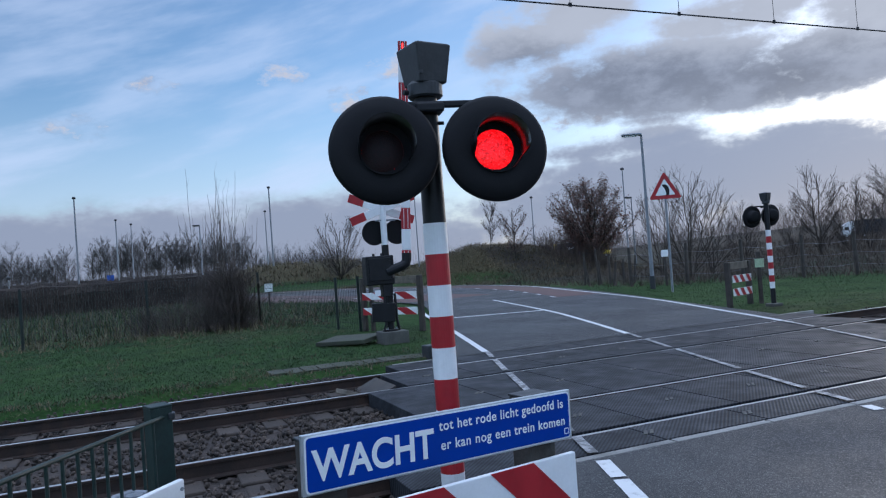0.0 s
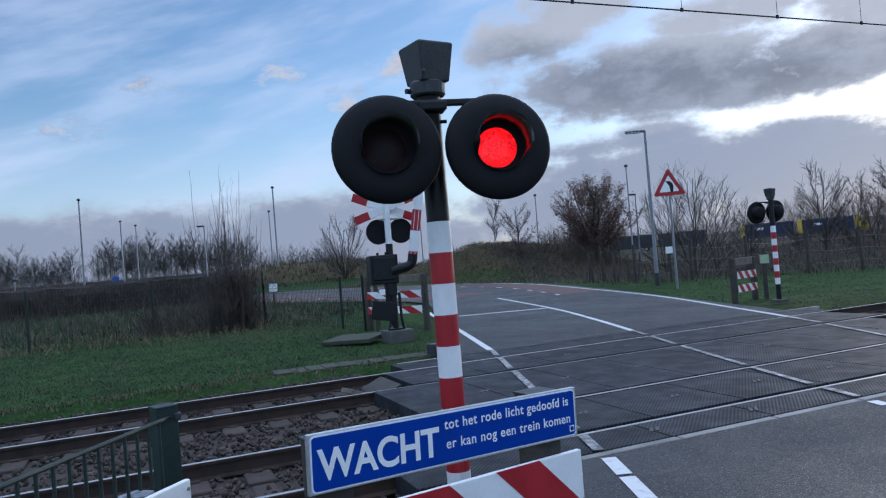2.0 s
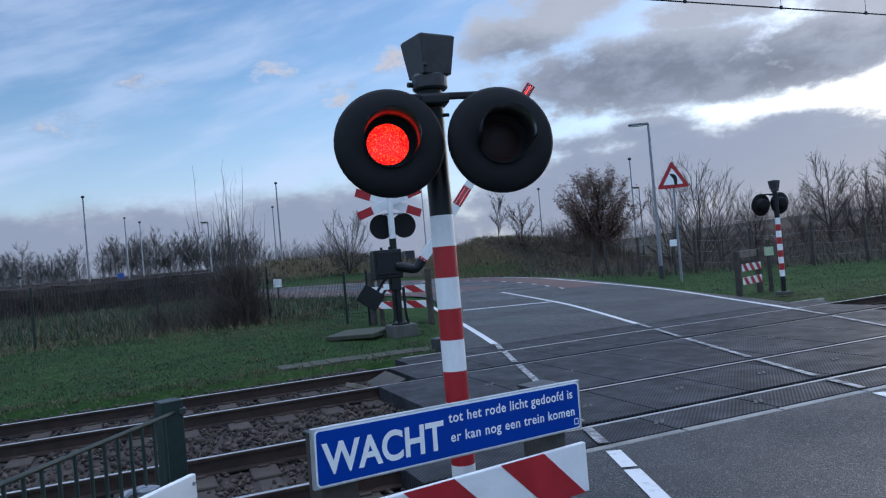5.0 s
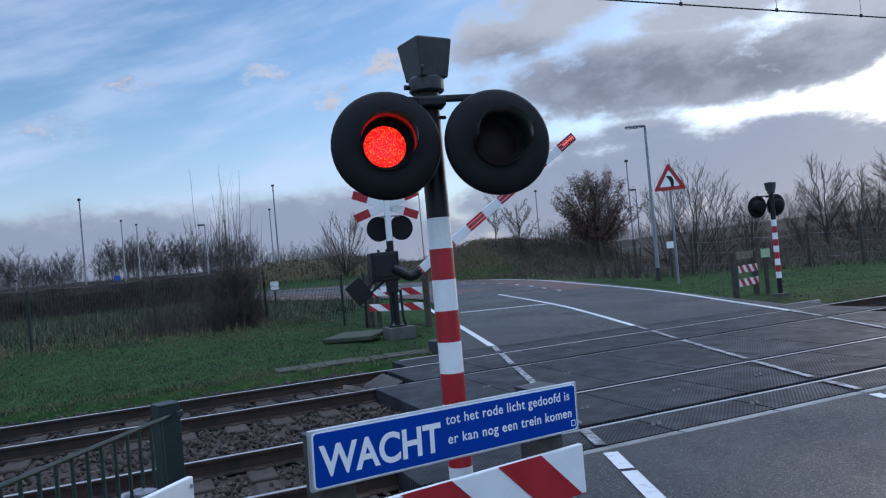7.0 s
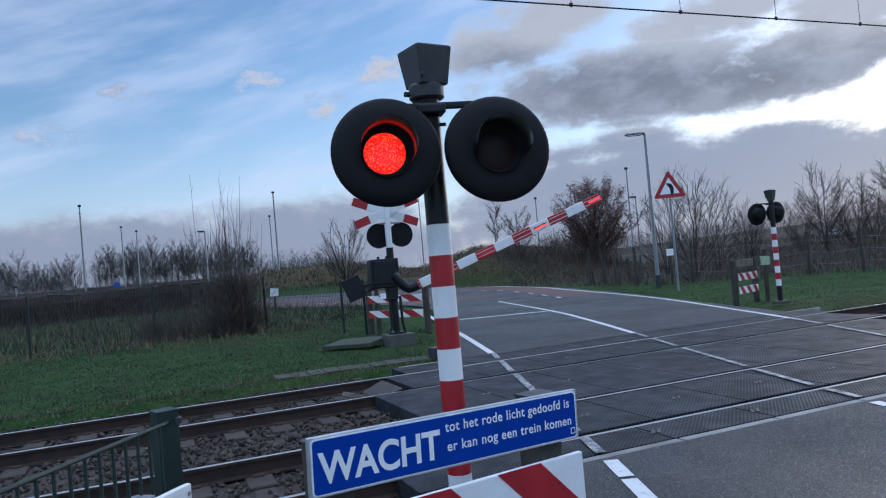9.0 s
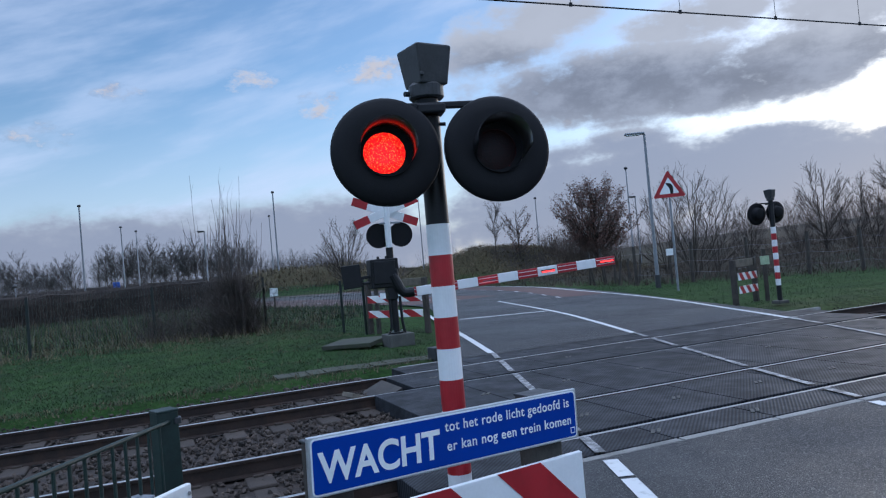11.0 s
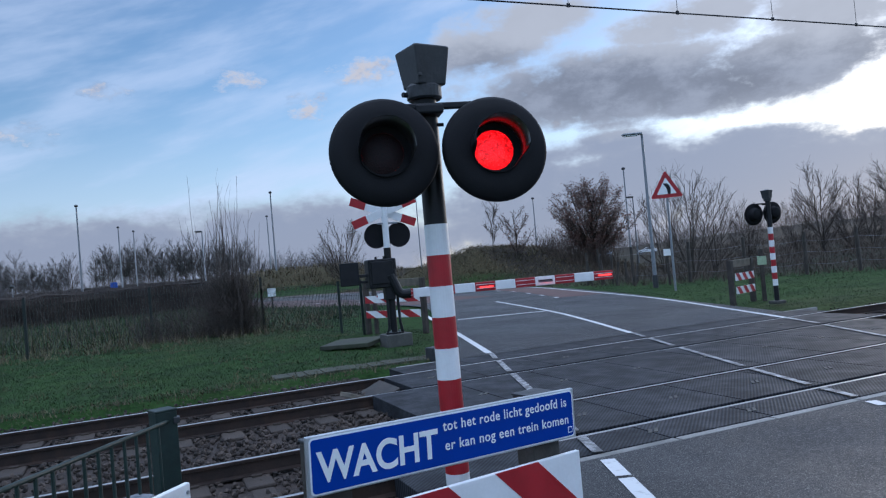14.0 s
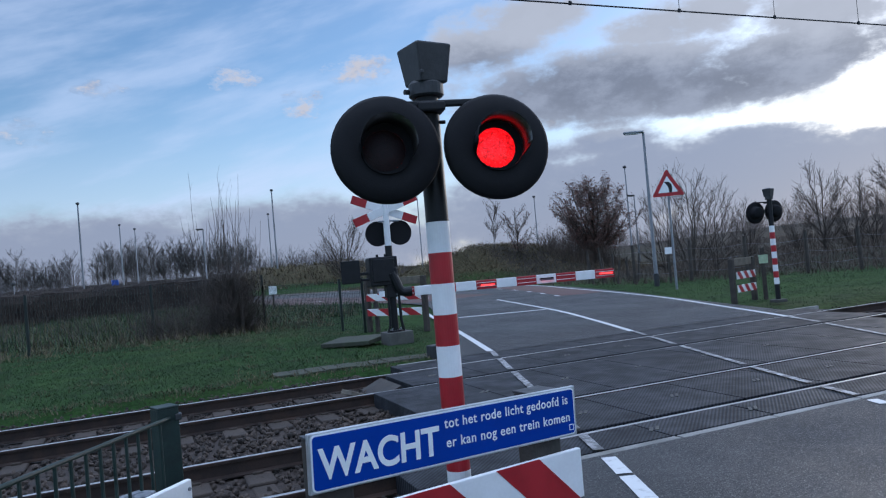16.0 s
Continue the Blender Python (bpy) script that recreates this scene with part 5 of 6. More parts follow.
def crown_tree(seed, height, width, clear=0.2, limbs=40, fan=7, stems=1, round_top=0.5, twig=0.008, stem_r=0.09):
    """A bare crown: stems, limbs bending up to an egg-shaped outline, and fans of straight twigs. Returns wood, twigs, twig ends."""
    rnd = random.Random(seed)
    wood, twigs, ends = Sticks(), Sticks(), []
    spines = []
    for k in range(stems):
        a = 6.28 * (k + rnd.random()) / stems
        reach = 0.0 if stems == 1 else width * rnd.uniform(0.12, 0.3)
        top = height * (0.86 if k == 0 else rnd.uniform(0.6, 0.84))
        pts = []
        for i in range(8):
            t = i / 7
            j = 0.018 * height * t
            pts.append(Vector((math.cos(a) * (reach * t + 0.06) + rnd.gauss(0, j), math.sin(a) * (reach * t + 0.06) + rnd.gauss(0, j), top * t)))
        for i in range(7):
            wood.add(pts[i], pts[i + 1], stem_r * (1 - 0.11 * i), stem_r * (1 - 0.11 * (i + 1)))
        spines.append(pts)
    for k in range(limbs):
        mid = 0.5 + 0.12 * round_top
        while True:
            u = clear + (0.97 - clear) * rnd.random()
            span = (1 - ((u - mid) / (1 - mid)) ** 2) ** 0.5 if u > mid else 0.6 + 0.4 * (u - clear) / (mid - clear)
            if rnd.random() < span ** 1.5:
                break
        half = width / 2 * max(0.05, span) * rnd.uniform(0.55, 1.05)
        a = rnd.uniform(0, 6.28)
        goal = Vector((math.cos(a) * half, math.sin(a) * half, height * u))
        pts = min(spines, key=lambda q: (Vector((q[5].x, q[5].y)) - Vector((goal.x, goal.y)) * 0.6).length)
        z0 = max(height * clear * 0.6, goal.z - half * rnd.uniform(0.6, 1.1) - 0.08 * height)
        t = min(6.9, max(0.3, 7 * z0 / pts[7].z))
        p = pts[int(t)].lerp(pts[int(t) + 1], t - int(t))
        c = p.lerp(goal, 0.55) - Vector((0, 0, 0.12 * (goal - p).length))
        r0 = max(twig * 1.6, stem_r * 0.34 * (1 - 0.6 * u))
        old = p
        for i in range(1, 7):
            v = i / 6
            q = p * (1 - v) ** 2 + c * (2 * v * (1 - v)) + goal * v * v
            q += Vector((rnd.gauss(0, 1), rnd.gauss(0, 1), rnd.gauss(0, 1))) * 0.012 * height * v * (v < 1)
            r1 = r0 * (1 - 0.6 * v) + twig * 0.5
            wood.add(old, q, r0 * (1 - 0.6 * (i - 1) / 6) + twig * 0.5, r1)
            d = (q - old).normalized()
            for _ in range(fan if i > 2 else fan // 4):
                e = (d + Vector((rnd.gauss(0, 0.55), rnd.gauss(0, 0.55), rnd.gauss(0.25, 0.4)))).normalized()
                length = height * rnd.uniform(0.045, 0.1)
                s0 = q.lerp(old, rnd.random())
                s1 = s0 + e * length
                twigs.add(s0, s1, twig, twig * 0.6)
                ends.append(s1)
                for _k in range(2):
                    e2 = (e + Vector((rnd.gauss(0, 0.4), rnd.gauss(0, 0.4), rnd.gauss(0.15, 0.3)))).normalized()
                    b = s0.lerp(s1, rnd.uniform(0.4, 1.0))
                    twigs.add(b, b + e2 * length * rnd.uniform(0.4, 0.8), twig * 0.7, twig * 0.35)
                    ends.append(b + e2 * length * 0.5)
            old = q
    return wood, twigs, ends


def tree(name, wood, twigs, m, label, twig_mat=None, category="tree", group="", leaves=None):
    t = tagged(empty(name, m), label, category, group)
    pydata("trunk", wood.v, wood.f, TRUNK, t, "rough bark trunk and limbs")
    crown = pydata("crown", twigs.v, twigs.f, twig_mat or TWIG, t, "fine bare twigs")
    if leaves:
        pydata("leaves", leaves[0], leaves[1], OAKLEAF, t, "withered brown leaves")
    return t


def leaf_quads(rnd, tips, per, size, spread):
    v, f = [], []
    for t in tips:
        for _ in range(per):
            c = t + Vector((rnd.gauss(0, spread), rnd.gauss(0, spread), rnd.gauss(0, spread)))
            a = Vector((rnd.gauss(0, 1), rnd.gauss(0, 1), rnd.gauss(0, 1))).normalized()
            b = a.orthogonal().normalized()
            s = size * rnd.uniform(0.6, 1.3)
            i = len(v)
            v += [(c + a * s)[:], (c + b * s * 0.5)[:], (c - a * s)[:], (c - b * s * 0.5)[:]]
            f.append((i, i + 1, i + 2, i + 3))
    return v, f


def place(az, dist):
    x, y = by_view(az, dist)
    return x, y, gz(x, y)


def plants():
    rnd = random.Random(21)
    # oak with brown leaves and its small neighbour
    x, y, z = place(34.6, 60)
    w, t, tips = crown_tree(5, 7.2, 7.4, 0.18, 85, 5, 2, 0.35, 0.01, 0.14)
    tree("oak_tree", w, t, pose(x, y, z - 0.1), "young oak holding withered brown leaves", TWIG, "tree", "", leaf_quads(rnd, tips, 4, 0.08, 0.14))
    x, y, z = place(28.6, 56)
    w, t, tips = crown_tree(9, 4.6, 2.8, 0.2, 26, 4, 1, 0.2, 0.009, 0.05)
    tree("oak_tree", w, t, pose(x, y, z - 0.1), "slim young tree with a few brown leaves on a mound", TWIG, "tree", "", leaf_quads(rnd, tips[::3], 1, 0.08, 0.1))
    x, y, z = place(26.6, 57)
    w, t, tips = crown_tree(14, 4.4, 1.6, 0.25, 16, 4, 2, 0.1, 0.009, 0.035)
    tree("birch_sapling", w, t, pose(x, y, z - 0.1), "thin bare sapling on the mound")
    # round bare tree far behind the barrier
    x, y, z = place(14.7, 84)
    w, t, tips = crown_tree(31, 7.6, 7.4, 0.12, 60, 4, 4, 0.7, 0.012, 0.09)
    tree("bare_tree", w, t, pose(x, y, z - 0.1), "broad bare multi-stemmed tree")
    # bare trees by the traffic sign and on the bank
    bw = crown_tree(41, 6.0, 4.8, 0.14, 46, 3, 4, 0.6, 0.007, 0.05)
    for az, d, k, rz in ((41.6, 38, 0.98, 0), (39.6, 44, 0.92, 100), (43.2, 43, 0.85, 210)):
        x, y, z = place(az, d)
        tree("bare_tree", bw[0], bw[1], pose(x, y, z - 0.1, 0, 0, rz) @ Matrix.Scale(k, 4), "bare bushy tree by the fence", group="bare trees by the road")
    cw = crown_tree(47, 8.2, 5.2, 0.14, 56, 4, 2, 0.3, 0.009, 0.08)
    dw = crown_tree(53, 7.2, 4.4, 0.12, 46, 4, 3, 0.2, 0.009, 0.06)
    for az, d, k, rz, which in ((45.4, 50, 0.52, 0, 0), (48.7, 56, 0.6, 40, 1), (50.4, 54, 0.76, 120, 0), (52.2, 58, 0.72, 200, 1), (53.4, 60, 0.66, 70, 0), (55.2, 52, 0.8, 300, 0), (56.9, 55, 0.75, 20, 1), (59, 58, 0.85, 160, 0), (61.5, 52, 0.8, 260, 1)):
        x, y, z = place(az, d)
        s = (cw, dw)[which]
        tree("bare_tree", s[0], s[1], pose(x, y, z - 0.1, 0, 0, rz) @ Matrix.Scale(k, 4), "bare tree on the brown bank", group="bare trees on the bank")
    # tall thicket against the mesh fence
    x, y = 2.75, 26.2
    wands = Sticks()
    for _ in range(46):
        px, py = x + rnd.gauss(0, 0.42), y + rnd.gauss(0, 0.3)
        h = (6.3 if _ < 1 else 5.6 if _ < 4 else rnd.uniform(3.6, 4.9)) - 0.7 * abs(px - x)
        p, d, r = Vector((px, py, gz(px, py))), Vector((rnd.gauss(0, 0.03) + 0.1 * (px - x), rnd.gauss(0, 0.04), 1)).normalized(), 0.019
        for k in range(9):
            q = p + d * (h / 9)
            wands.add(p, q, r, r * 0.86)
            if k > 4 and rnd.random() < 0.45:
                e = (d + Vector((rnd.gauss(0, 0.3), rnd.gauss(0, 0.3), 0.2))).normalized()
                wands.add(q, q + e * rnd.uniform(0.25, 0.7), r * 0.6, r * 0.3)
            d = (d + Vector((rnd.gauss(0, 0.05), rnd.gauss(0, 0.05), 0.04))).normalized()
            p, r = q, r * 0.86
    tagged(pydata("thicket", wands.v, wands.f, TWIG), "tall upright bare shoots against the fence", "shrub")
    spots = []
    for i in range(120):
        sx, sy = x + rnd.gauss(0, 0.36), y + rnd.uniform(-0.4, 0.6)
        lift = rnd.uniform(0, 1.75) - 0.3 * abs(sx - x)
        spots.append((sx, sy, gz(sx, sy) + max(-0.05, lift), rnd.uniform(0.5, 1.0), 20, 0.2, 0.7))
    for i in range(26):
        sx, sy = x + rnd.uniform(-3.2, -0.6), y + rnd.uniform(0.5, 1.6)
        spots.append((sx, sy, gz(sx, sy) - 0.05, rnd.uniform(0.9, 1.7) + 0.25 * (sx - x + 1.6), 12, 0.3))
    twig_mass("bramble", [q for q in spots if q[3] > 0.3], TWIG, "dense dark bramble thicket against the fence", 6)
    # far woods at left
    fw = [crown_tree(70 + i, 12.4, 5.4, 0.4, 26, 3, 1, 0.6, 0.02, 0.15) for i in range(3)]
    meshes = []
    for az in np.arange(-14, 7.6, 0.24):
        if -4.4 < az < -2.9 or -1.9 < az < -1.3:
            continue
        d = 175 + rnd.uniform(-20, 25)
        k = (0.84 if az < -3 else 1.0) * rnd.uniform(0.8, 1.08)
        x, y, z = place(az + rnd.uniform(-0.15, 0.15), d)
        m = pose(x, y, z, 0, 0, rnd.uniform(0, 360)) @ Matrix.Scale(k, 4)
        i = rnd.randrange(3)
        if len(meshes) > i and meshes[i] is not None:
            copy_thing(meshes[i], m).scale = (k, k, k)
        else:
            while len(meshes) <= i:
                meshes.append(None)
            meshes[i] = tree("far_tree", fw[i][0], fw[i][1], m, "tall bare tree in a distant row", FARTWIG, "tree", "distant row of bare trees")
    for az, d, k in ((-3.0, 150, 0.8), (8.4, 150, 0.6), (9.6, 140, 0.55), (10.8, 150, 0.62), (11.8, 160, 0.6), (12.6, 150, 0.55)):
        x, y, z = place(az, d)
        src = next(q for q in meshes if q is not None)
        copy_thing(src, pose(x, y, z, 0, 0, rnd.uniform(0, 360)) @ Matrix.Scale(k, 4)).scale = (k, k, k)


def twig_mass(name, spots, material, label, seed, kind="stuff"):
    """Scrub: many short bent twigs at the given spots (x, y, z, height, count, spread)."""
    rnd = random.Random(seed)
    st = Sticks()
    for x, y, z, h, n, spread, *lean in spots:
        tilt = lean[0] if lean else 0.35
        for _ in range(n):
            p = Vector((x + rnd.gauss(0, spread), y + rnd.gauss(0, spread), z))
            d = Vector((rnd.gauss(0, tilt), rnd.gauss(0, tilt), 1)).normalized()
            L = h * rnd.uniform(0.5, 1.1)
            r = 0.006 + 0.0035 * h
            for i in range(3):
                q = p + d * (L / 3)
                st.add(p, q, r, r * 0.75)
                if i:
                    for _k in range(2):
                        e = (d + Vector((rnd.gauss(0, 0.6), rnd.gauss(0, 0.6), rnd.gauss(0, 0.3)))).normalized()
                        st.add(q, q + e * L * rnd.uniform(0.15, 0.35), r * 0.6, r * 0.2)
                p, r = q, r * 0.75
                d = (d + Vector((rnd.gauss(0, 0.2), rnd.gauss(0, 0.2), 0.05))).normalized()
    return tagged(pydata(name, st.v, st.f, material), label, "scrub", kind=kind)


def scrub():
    rnd = random.Random(77)
    # long bare hedge behind the mesh fence
    spots = []
    for i in range(150):
        x = -42 + 47 * i / 150
        y = 55 + 0.05 * x + rnd.uniform(-0.5, 0.5)
        spots.append((x, y, gz(x, y), 2.4, 26, 0.4))
    twig_mass("hedge", spots, TWIG, "long dense leafless hedge behind the fence", 1)
    # solid fill for hedge and far undergrowth; its dark colour stands in for shade
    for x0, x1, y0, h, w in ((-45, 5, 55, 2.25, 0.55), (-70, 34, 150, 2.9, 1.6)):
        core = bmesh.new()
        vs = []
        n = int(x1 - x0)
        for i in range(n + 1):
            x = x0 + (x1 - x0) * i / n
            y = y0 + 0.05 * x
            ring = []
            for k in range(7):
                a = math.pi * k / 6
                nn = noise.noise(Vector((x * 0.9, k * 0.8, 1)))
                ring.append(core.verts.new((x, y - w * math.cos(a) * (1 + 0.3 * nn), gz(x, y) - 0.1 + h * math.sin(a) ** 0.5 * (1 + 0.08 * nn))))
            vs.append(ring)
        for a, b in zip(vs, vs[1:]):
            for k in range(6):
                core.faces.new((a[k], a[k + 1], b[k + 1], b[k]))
        tagged(part("hedge_dark_fill", core, HEDGE_SHADE), "solid fill coloured dark for the shaded inside of a hedge", "hedge", kind="stuff")
    spots = []
    for i in range(130):
        az, d = 40 + 26 * rnd.random() ** 0.7, rnd.uniform(33, 62)
        x, y, z = place(az, d)
        spots.append((x, y, z, rnd.uniform(0.45, 1.0), 12, 0.9))
    for i in range(60):
        az, d = rnd.uniform(30.5, 37), rnd.uniform(52, 64)
        x, y, z = place(az, d)
        spots.append((x, y, z, rnd.uniform(0.3, 0.7), 12, 0.9))
    for i in range(60):
        x, y, z = place(rnd.uniform(30.6, 35.8), rnd.uniform(57, 62))
        spots.append((x, y, z, rnd.uniform(0.9, 2.0), 16, 0.6))
    for i in range(160):
        x, y, z = place(39 + 28 * rnd.random(), rnd.uniform(37, 64))
        spots.append((x, y, z, rnd.uniform(0.25, 0.65), 10, 0.8))
    twig_mass("scrub", spots, TWIGBROWN, "brown bare scrub and brambles on the bank", 2)
    spots = []
    for i in range(70):
        az, d = rnd.uniform(8.5, 15.5), rnd.uniform(130, 160)
        x, y, z = place(az, d)
        spots.append((x, y, z, rnd.uniform(4, 6.5), 14, 1.6))
    for i in range(420):
        az, d = rnd.uniform(-16, 9), rnd.uniform(146, 156)
        x, y, z = place(az, d)
        spots.append((x, y, z, rnd.uniform(2.4, 4.6), 11, 1.3))
    twig_mass("far_scrub", spots, FARTWIG, "distant bare undergrowth below the trees", 3)
    spots = []
    for i in range(110):
        x, y = rnd.uniform(-26, 4.5), rnd.uniform(27.5, 50)
        spots.append((x, y, gz(x, y), rnd.uniform(0.35, 0.95), 12, 0.5))
    twig_mass("weeds", spots, TWIGBROWN, "withered brown weeds in the rough grass behind the fence", 9)
    spots = []
    for i in range(900):
        az, d = rnd.uniform(40, 68), rnd.uniform(62, 150)
        x, y, z = place(az, d)
        spots.append((x, y, z, rnd.uniform(0.5, 1.1), 8, 1.6))
    twig_mass("scrub", spots, TWIGBROWN, "dull brown scrub over the low hill", 8)
    spots = []
    for i in range(900):
        az, d = rnd.uniform(22, 75), rnd.uniform(300, 620)
        x, y, z = place(az, d)
        spots.append((x, y, z, rnd.uniform(6, 11), 9, 7))
    twig_mass("far_woods", spots, FARTWIG, "distant wooded rise on the horizon", 4)


def blades(name, zone, count, h0, h1, w, material, label, seed, ok=None, tuft=5):
    rng = np.random.RandomState(seed)
    v, f = [], []
    n = 0
    while n < count:
        x, y = zone(rng)
        if ok and not ok(x, y):
            continue
        z = gz(x, y)
        for _ in range(tuft):
            a = rng.rand() * 6.28
            lx, ly = math.cos(a), math.sin(a)
            h = h0 + (h1 - h0) * rng.rand() ** 2
            px, py = x + rng.randn() * 0.07, y + rng.randn() * 0.07
            bend = h * rng.uniform(0.2, 1.3)
            b = len(v)
            ww = w * (0.7 + 0.6 * rng.rand())
            v += [(px - ly * ww, py + lx * ww, z), (px + ly * ww, py - lx * ww, z), (px + lx * bend, py + ly * bend, z + h)]
            f.append((b, b + 1, b + 2))
            n += 1
    tagged(pydata(name, v, f, material), label, "grass", kind="stuff")


def grass():
    off_road = off_paving
    blades("grass", lambda r: (-14 + 21.5 * r.rand(), 12.9 + 15 * r.rand() ** 1.3), 150000, 0.015, 0.06, 0.006, BLADE, "short damp green grass on the verge", 11, off_road)
    blades("grass", lambda r: (12 + 30 * r.rand(), 12.8 + 18 * r.rand()), 80000, 0.015, 0.06, 0.006, BLADE, "green verge grass beside the far road", 12, off_road)
    blades("grass", lambda r: (-24 + 34 * r.rand(), 28 + 26 * r.rand()), 30000, 0.15, 0.5, 0.018, BLADE, "rough green grass behind the fence", 13, off_road)
    blades("dry_grass", lambda r: (14 + 24 * r.rand(), 44 + 22 * r.rand()), 46000, 0.1, 0.36, 0.016, DRYBLADE, "long brown grass on the mound", 14, off_road)
    blades("dry_grass", lambda r: (21 + 34 * r.rand(), 15 + 32 * r.rand()), 26000, 0.15, 0.5, 0.012, HEATHBLADE, "dull brown stalks on the heath", 15, lambda x, y: off_road(x, y) and math.hypot(x, y) > 34)
    blades("dry_grass", lambda r: (-24 + 32 * r.rand(), 28 + 24 * r.rand() ** 1.5), 9000, 0.2, 0.6, 0.016, DRYBLADE, "tall brown weeds behind the fence", 19, off_road)
    blades("dry_grass", lambda r: (-12 + 18 * r.rand(), 24 + 3.6 * r.rand()), 3500, 0.1, 0.4, 0.01, DRYBLADE, "tall dead grass along the fence", 16, off_road)
    blades("dry_grass", lambda r: (-12 + 18 * r.rand(), 13.2 + 12 * r.rand()), 4500, 0.03, 0.12, 0.006, DRYBLADE, "pale dead tufts among the verge grass", 20, lambda x, y: off_road(x, y) and noise.noise(Vector((x * 0.8, y * 0.8, 5))) > 0.15)
    blades("dry_grass", lambda r: (-12 + 19 * r.rand(), 12.75 + 0.7 * r.rand()), 5000, 0.02, 0.09, 0.008, DRYBLADE, "dry grass at the ballast's edge", 17, off_road)
    blades("dry_grass", lambda r: (0 + 40 * r.rand(), 80 + 22 * r.rand()), 9000, 0.3, 0.8, 0.04, DRYBLADE, "long brown grass on the far mound", 18, off_road)


# ---- overhead line ----
def bond_wire():
    x, y = -2.6, 10.6
    b = tagged(empty("bond_wire", pose(-2.75, 9.6, -0.1)), "bent steel bond wire clipped between the rails", "bond wire")
    part("wire", tube([(0, 0.1, 0), (0, 0.12, 0.13), (0.05, 0.2, 0.14), (0.3, 0.2, 0.14), (0.33, 0.12, 0.1), (0.3, 0.0, -0.02)], 0.008, 6), GALV, b)
    part("clip", box((0.3, 0.0, -0.03), (0.06, 0.05, 0.04), 0.006), RUST, b)


def overhead():
    o = tagged(empty("overhead_line"), "overhead contact wire with droppers above the track", "overhead line")
    part("contact_wire", tube([(-60, 10.58, 6.05), (100, 10.58, 6.05)], 0.014, 6), BLACK, o)
    part("messenger_wire", tube([(-60, 10.58, 7.1), (0, 10.58, 6.9), (20, 10.58, 6.95), (100, 10.58, 7.6)], 0.012, 6), BLACK, o)
    for i in range(-8, 16):
        x = 2.4 + 2.4 * i
        part("dropper", tube([(x, 10.58, 6.05), (x, 10.58, 6.95)], 0.005, 4), BLACK, o)
        part("clip", box((x, 10.58, 6.06), (0.06, 0.03, 0.07), 0.005), BLACK, o)


overhead()
bond_wire()


# ---- vehicles ----
def wheels(parent, xs, r, y):
    for x in xs:
        for s in (-1, 1):
            wheel = part("wheel", lathe([(0, -0.12), (r * 0.55, -0.12), (r * 0.6, -0.13), (r, -0.11), (r, 0.11), (r * 0.6, 0.13), (0, 0.12)], 20), TYRE, parent, "black tyre", m=pose(x, s * y, r, 90, 0, 0))
            part("rim", cyl((0, 0, -0.135), (0, 0, 0.135), r * 0.5, seg=14), ALU, wheel)


def lorry(label, cab_mat, trailer_mat, end_mat):
    """A lorry that heads towards +x."""
    t = tagged(empty("lorry"), label, "lorry")
    for x in (-5.9, -17.0):
        trailer = part("trailer", box((x, 0, 2.45), (9.9, 2.5, 2.75), 0.05), trailer_mat, t, "tarpaulin trailer")
        for e in (-1, 1):
            part("end_frame", box((x + e * 4.75, 0, 2.45), (0.75, 2.53, 2.79), 0.03), end_mat if e < 0 else trailer_mat, trailer)
        part("light_strip", box((x, -1.255, 3.6), (7, 0.01, 0.25)), trailer_mat, trailer)
        part("emblem", box((x - 1.5, -1.262, 2.7), (1.6, 0.01, 0.5)), SIGNWHITE, trailer, "pale emblem")
    part("chassis", box((-10.5, 0, 0.9), (23, 1.0, 0.25), 0.03), BLACK, t)
    bm = bmesh.new()
    prof = [(-0.4, 0.75), (1.75, 0.75), (1.8, 1.6), (1.55, 2.6), (1.3, 3.1), (0.3, 3.65), (-0.4, 3.7)]
    a = [bm.verts.new((x, -1.23, z)) for x, z in prof]
    b = [bm.verts.new((x, 1.23, z)) for x, z in prof]
    bm.faces.new(a)
    bm.faces.new(b[::-1])
    for i in range(len(a)):
        j = (i + 1) % len(a)
        bm.faces.new((a[i], b[i], b[j], a[j]))
    cab = part("cab", bm, cab_mat, t, "lorry cab")
    for s in (-1, 1):
        part("side_window", box((0.95, s * 1.235, 2.15), (0.8, 0.02, 0.7), 0.005), GLASS, cab)
    part("windscreen", box((0, 0, 0), (0.03, 2.1, 0.95), 0.005), GLASS, cab, m=pose(1.69, 0, 2.1, 0, -14, 0))
    part("bumper", box((1.8, 0, 0.65), (0.15, 2.4, 0.4), 0.04), BLACK, cab)
    wheels(t, (1.0, -2.3, -9.2, -13.5, -19.2, -20.5), 0.5, 1.05)
    return t


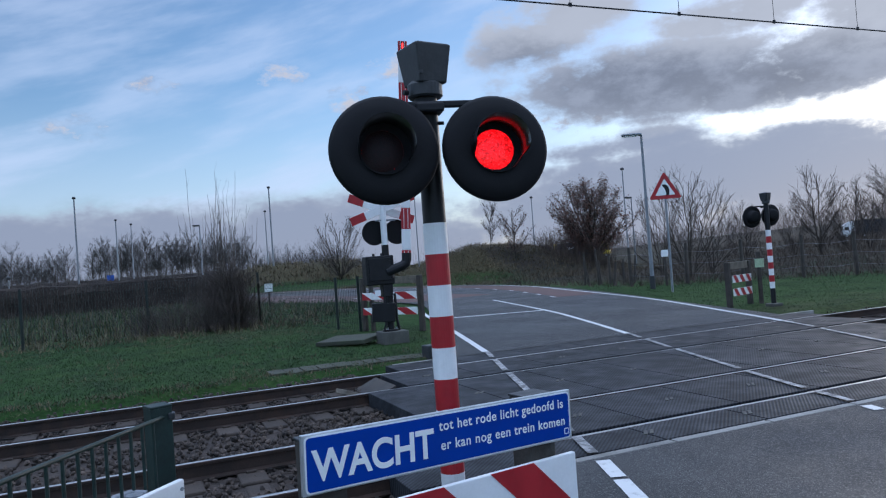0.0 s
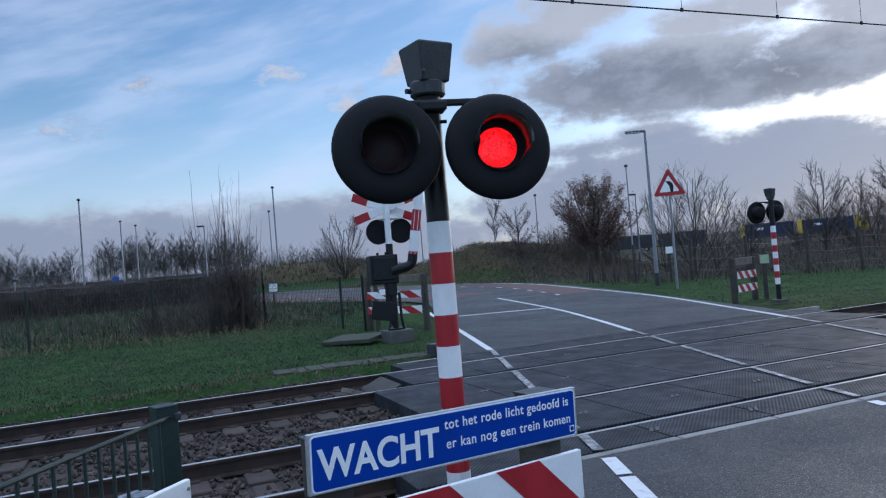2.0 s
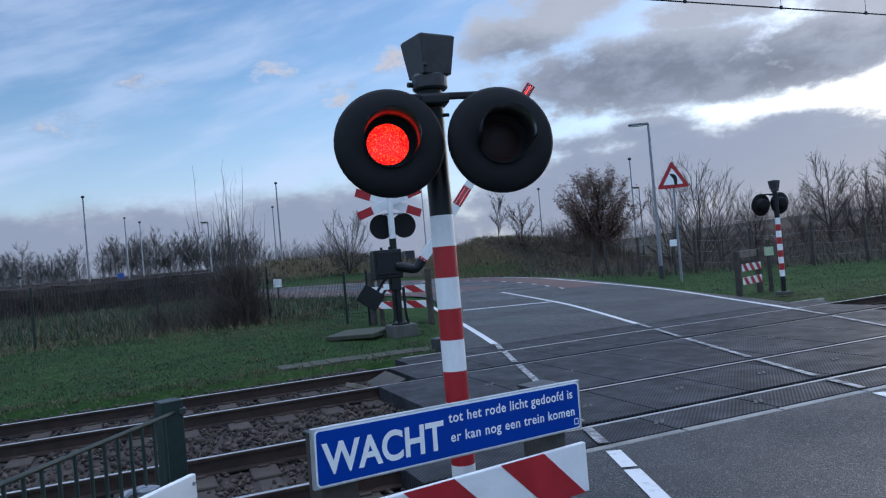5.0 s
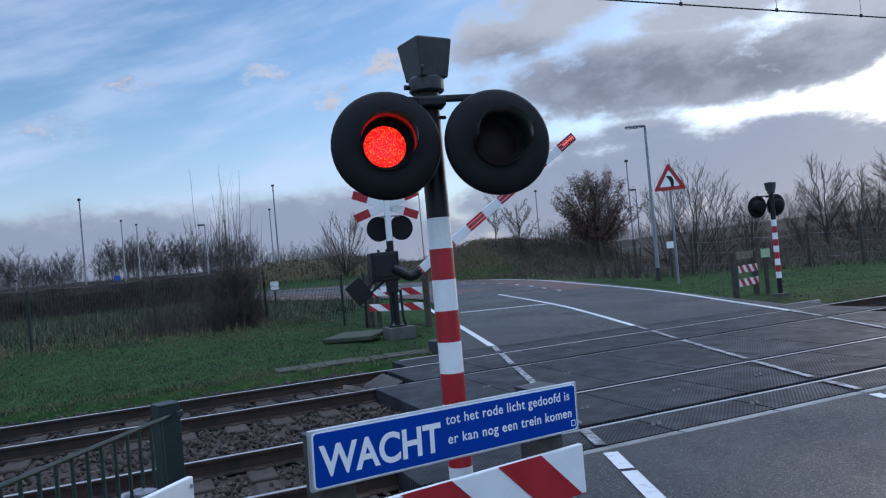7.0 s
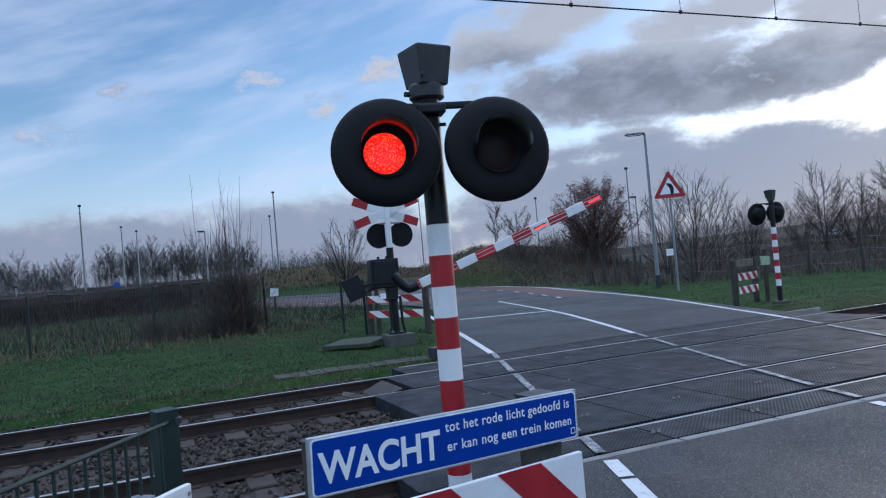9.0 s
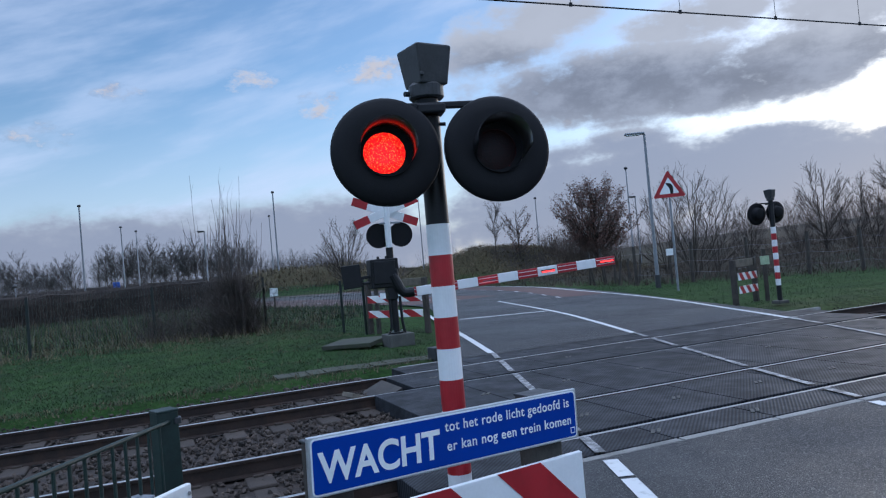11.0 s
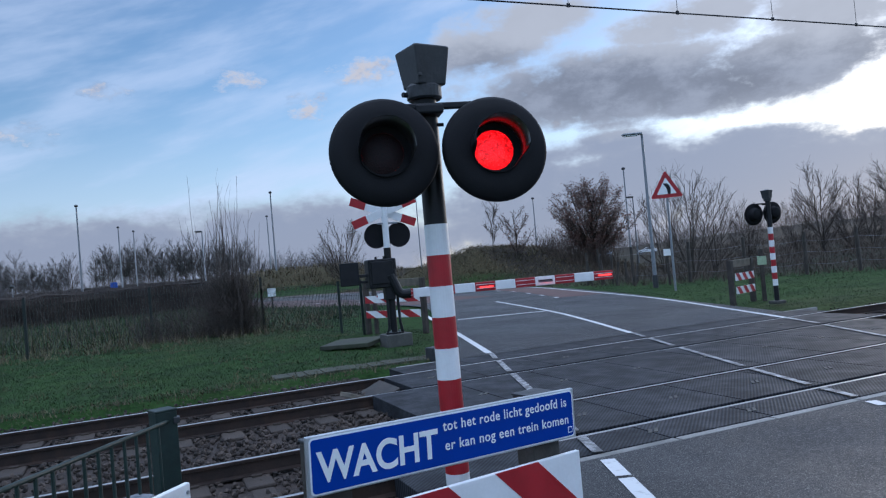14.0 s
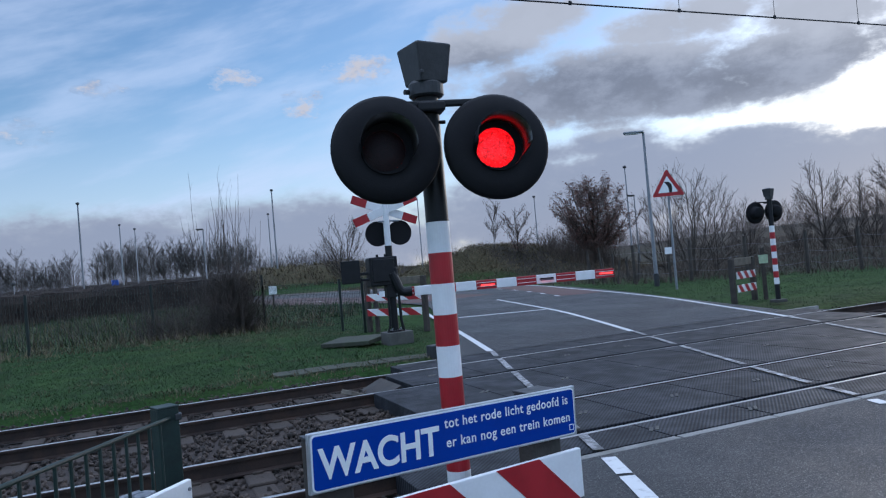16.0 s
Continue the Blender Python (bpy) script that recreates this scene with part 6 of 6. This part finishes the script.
def car(label, paint):
    c = tagged(empty("car"), label, "car", "passing cars")
    bm = bmesh.new()
    prof = [(-2.1, 0.35), (2.1, 0.35), (2.12, 0.62), (1.95, 0.82), (1.0, 0.95), (0.35, 1.42), (-1.1, 1.46), (-1.85, 1.0), (-2.12, 0.9)]
    a = [bm.verts.new((x, -0.85 if z < 1 else -0.66, z)) for x, z in prof]
    b = [bm.verts.new((x, 0.85 if z < 1 else 0.66, z)) for x, z in prof]
    bm.faces.new(a)
    bm.faces.new(b[::-1])
    for i in range(len(a)):
        j = (i + 1) % len(a)
        bm.faces.new((a[i], b[i], b[j], a[j]))
    body = part("body", bm, paint, c, "car body")
    for s in (-1, 1):
        part("side_window", box((-0.35, s * 0.74, 1.18), (1.9, 0.03, 0.32), 0.01), GLASS, body, m=pose(0, 0, 0, 0, 0, 0))
    part("windscreen", box((0, 0, 0), (0.03, 1.25, 0.6), 0.005), GLASS, body, m=pose(0.72, 0, 1.19, 0, -55, 0))
    for s in (-1, 1):
        part("headlight", box((2.06, s * 0.62, 0.7), (0.1, 0.3, 0.14), 0.02), SIGNWHITE, body)
        part("tail_light", box((-2.1, s * 0.65, 0.8), (0.08, 0.25, 0.16), 0.02), TAIL, body)
    wheels(c, (-1.3, 1.35), 0.32, 0.74)
    return c


LORRY_OUT = lorry("blue and yellow lorry on the far road", YELLOW, NAVY, YELLOW)
LORRY_IN = lorry("dark lorry with a white cab on the far road", CARWHITE, DARKTARP, DARKTARP)
CARS = [car("white car on the far road", CARWHITE), car("silver car on the far road", CARSILVER), car("white car on the far road", CARWHITE)]

crossing_panels()
plants()
scrub()
grass()


# ---- what moves ----
def on_far_road(s, lane, back):
    """The pose at s metres along the far road."""
    q, turn = far_point(s, lane)
    return pose(q.x, q.y, far_z(s) + 0.03, 0, 0, turn + (180 if back else 0))


def drive(thing, t0, s0, speed, lane):
    rows = [(t, on_far_road(s0 + speed * (t - t0), lane, speed < 0)) for t in range(0, 17)]
    walk(thing, rows)


def flips(start):
    """Half turns of a two-faced lamp: times at which the left lamp comes on and goes off."""
    rows = [(0.0, start)]
    a = start
    times = []
    for k in range(-1, 25):
        times += [0.16 + 0.67 * k, 0.36 + 0.67 * k]
    for t in times:
        if t <= 0 or t > 15.85:
            continue
        f0 = math.floor(t * FPS + 0.01)
        rows.append((f0 / FPS, a))
        for i in (1, 2, 3):
            rows.append(((f0 + i) / FPS, a + 60 * i))
        a += 180
    rows.append((16.0, a))
    return rows


BOOM_ROWS = [(0, 87), (0.8, 86.6), (1.5, 85), (2.0, 80), (2.5, 74.2), (3.0, 69.8), (3.5, 65.2), (4.0, 60.9), (4.2, 59.4), (6.4, 40.6), (7.0, 35.8), (7.6, 31.2),
             (8.0, 27.7), (8.5, 24.2), (9.0, 20.3), (9.2, 18.8), (11.3, 1.9), (11.6, 0.8), (12.0, 0.3), (12.5, 0), (16, 0)]


def motions():
    walk(BOOM, [(t, pose(0, 0, 1.6, 0, -a, -13.5)) for t, a in BOOM_ROWS])
    walk(CLOUDS, [(t, pose(0, 0, 0, 0, 0, -DRIFT * (8 - t) / 8)) for t in (0, 8, 16)])
    for lamp, start in zip(LAMPS, (180, 0)):
        walk(lamp, [(t, pose(-0.012, -0.01, -0.006, 0, a, 0)) for t, a in flips(start)])
    for led, on, x in LEDS:
        walk(led, [(t, pose(x, -0.19, -0.475, a, 0, 0)) for t, a in flips(0 if on else 180)])
    drive(LORRY_OUT, 0.5, 9.2, 25.5, -2.0)
    drive(LORRY_IN, 0.5, 34.8, -26.0, 2.0)
    drive(CARS[0], 9.0, 43.0, -25.0, 2.0)
    drive(CARS[1], 12.5, 33.0, -25.0, 2.0)
    drive(CARS[2], 12.5, 43.0, -25.0, 2.0)


DRIFT = 1.85
motions()
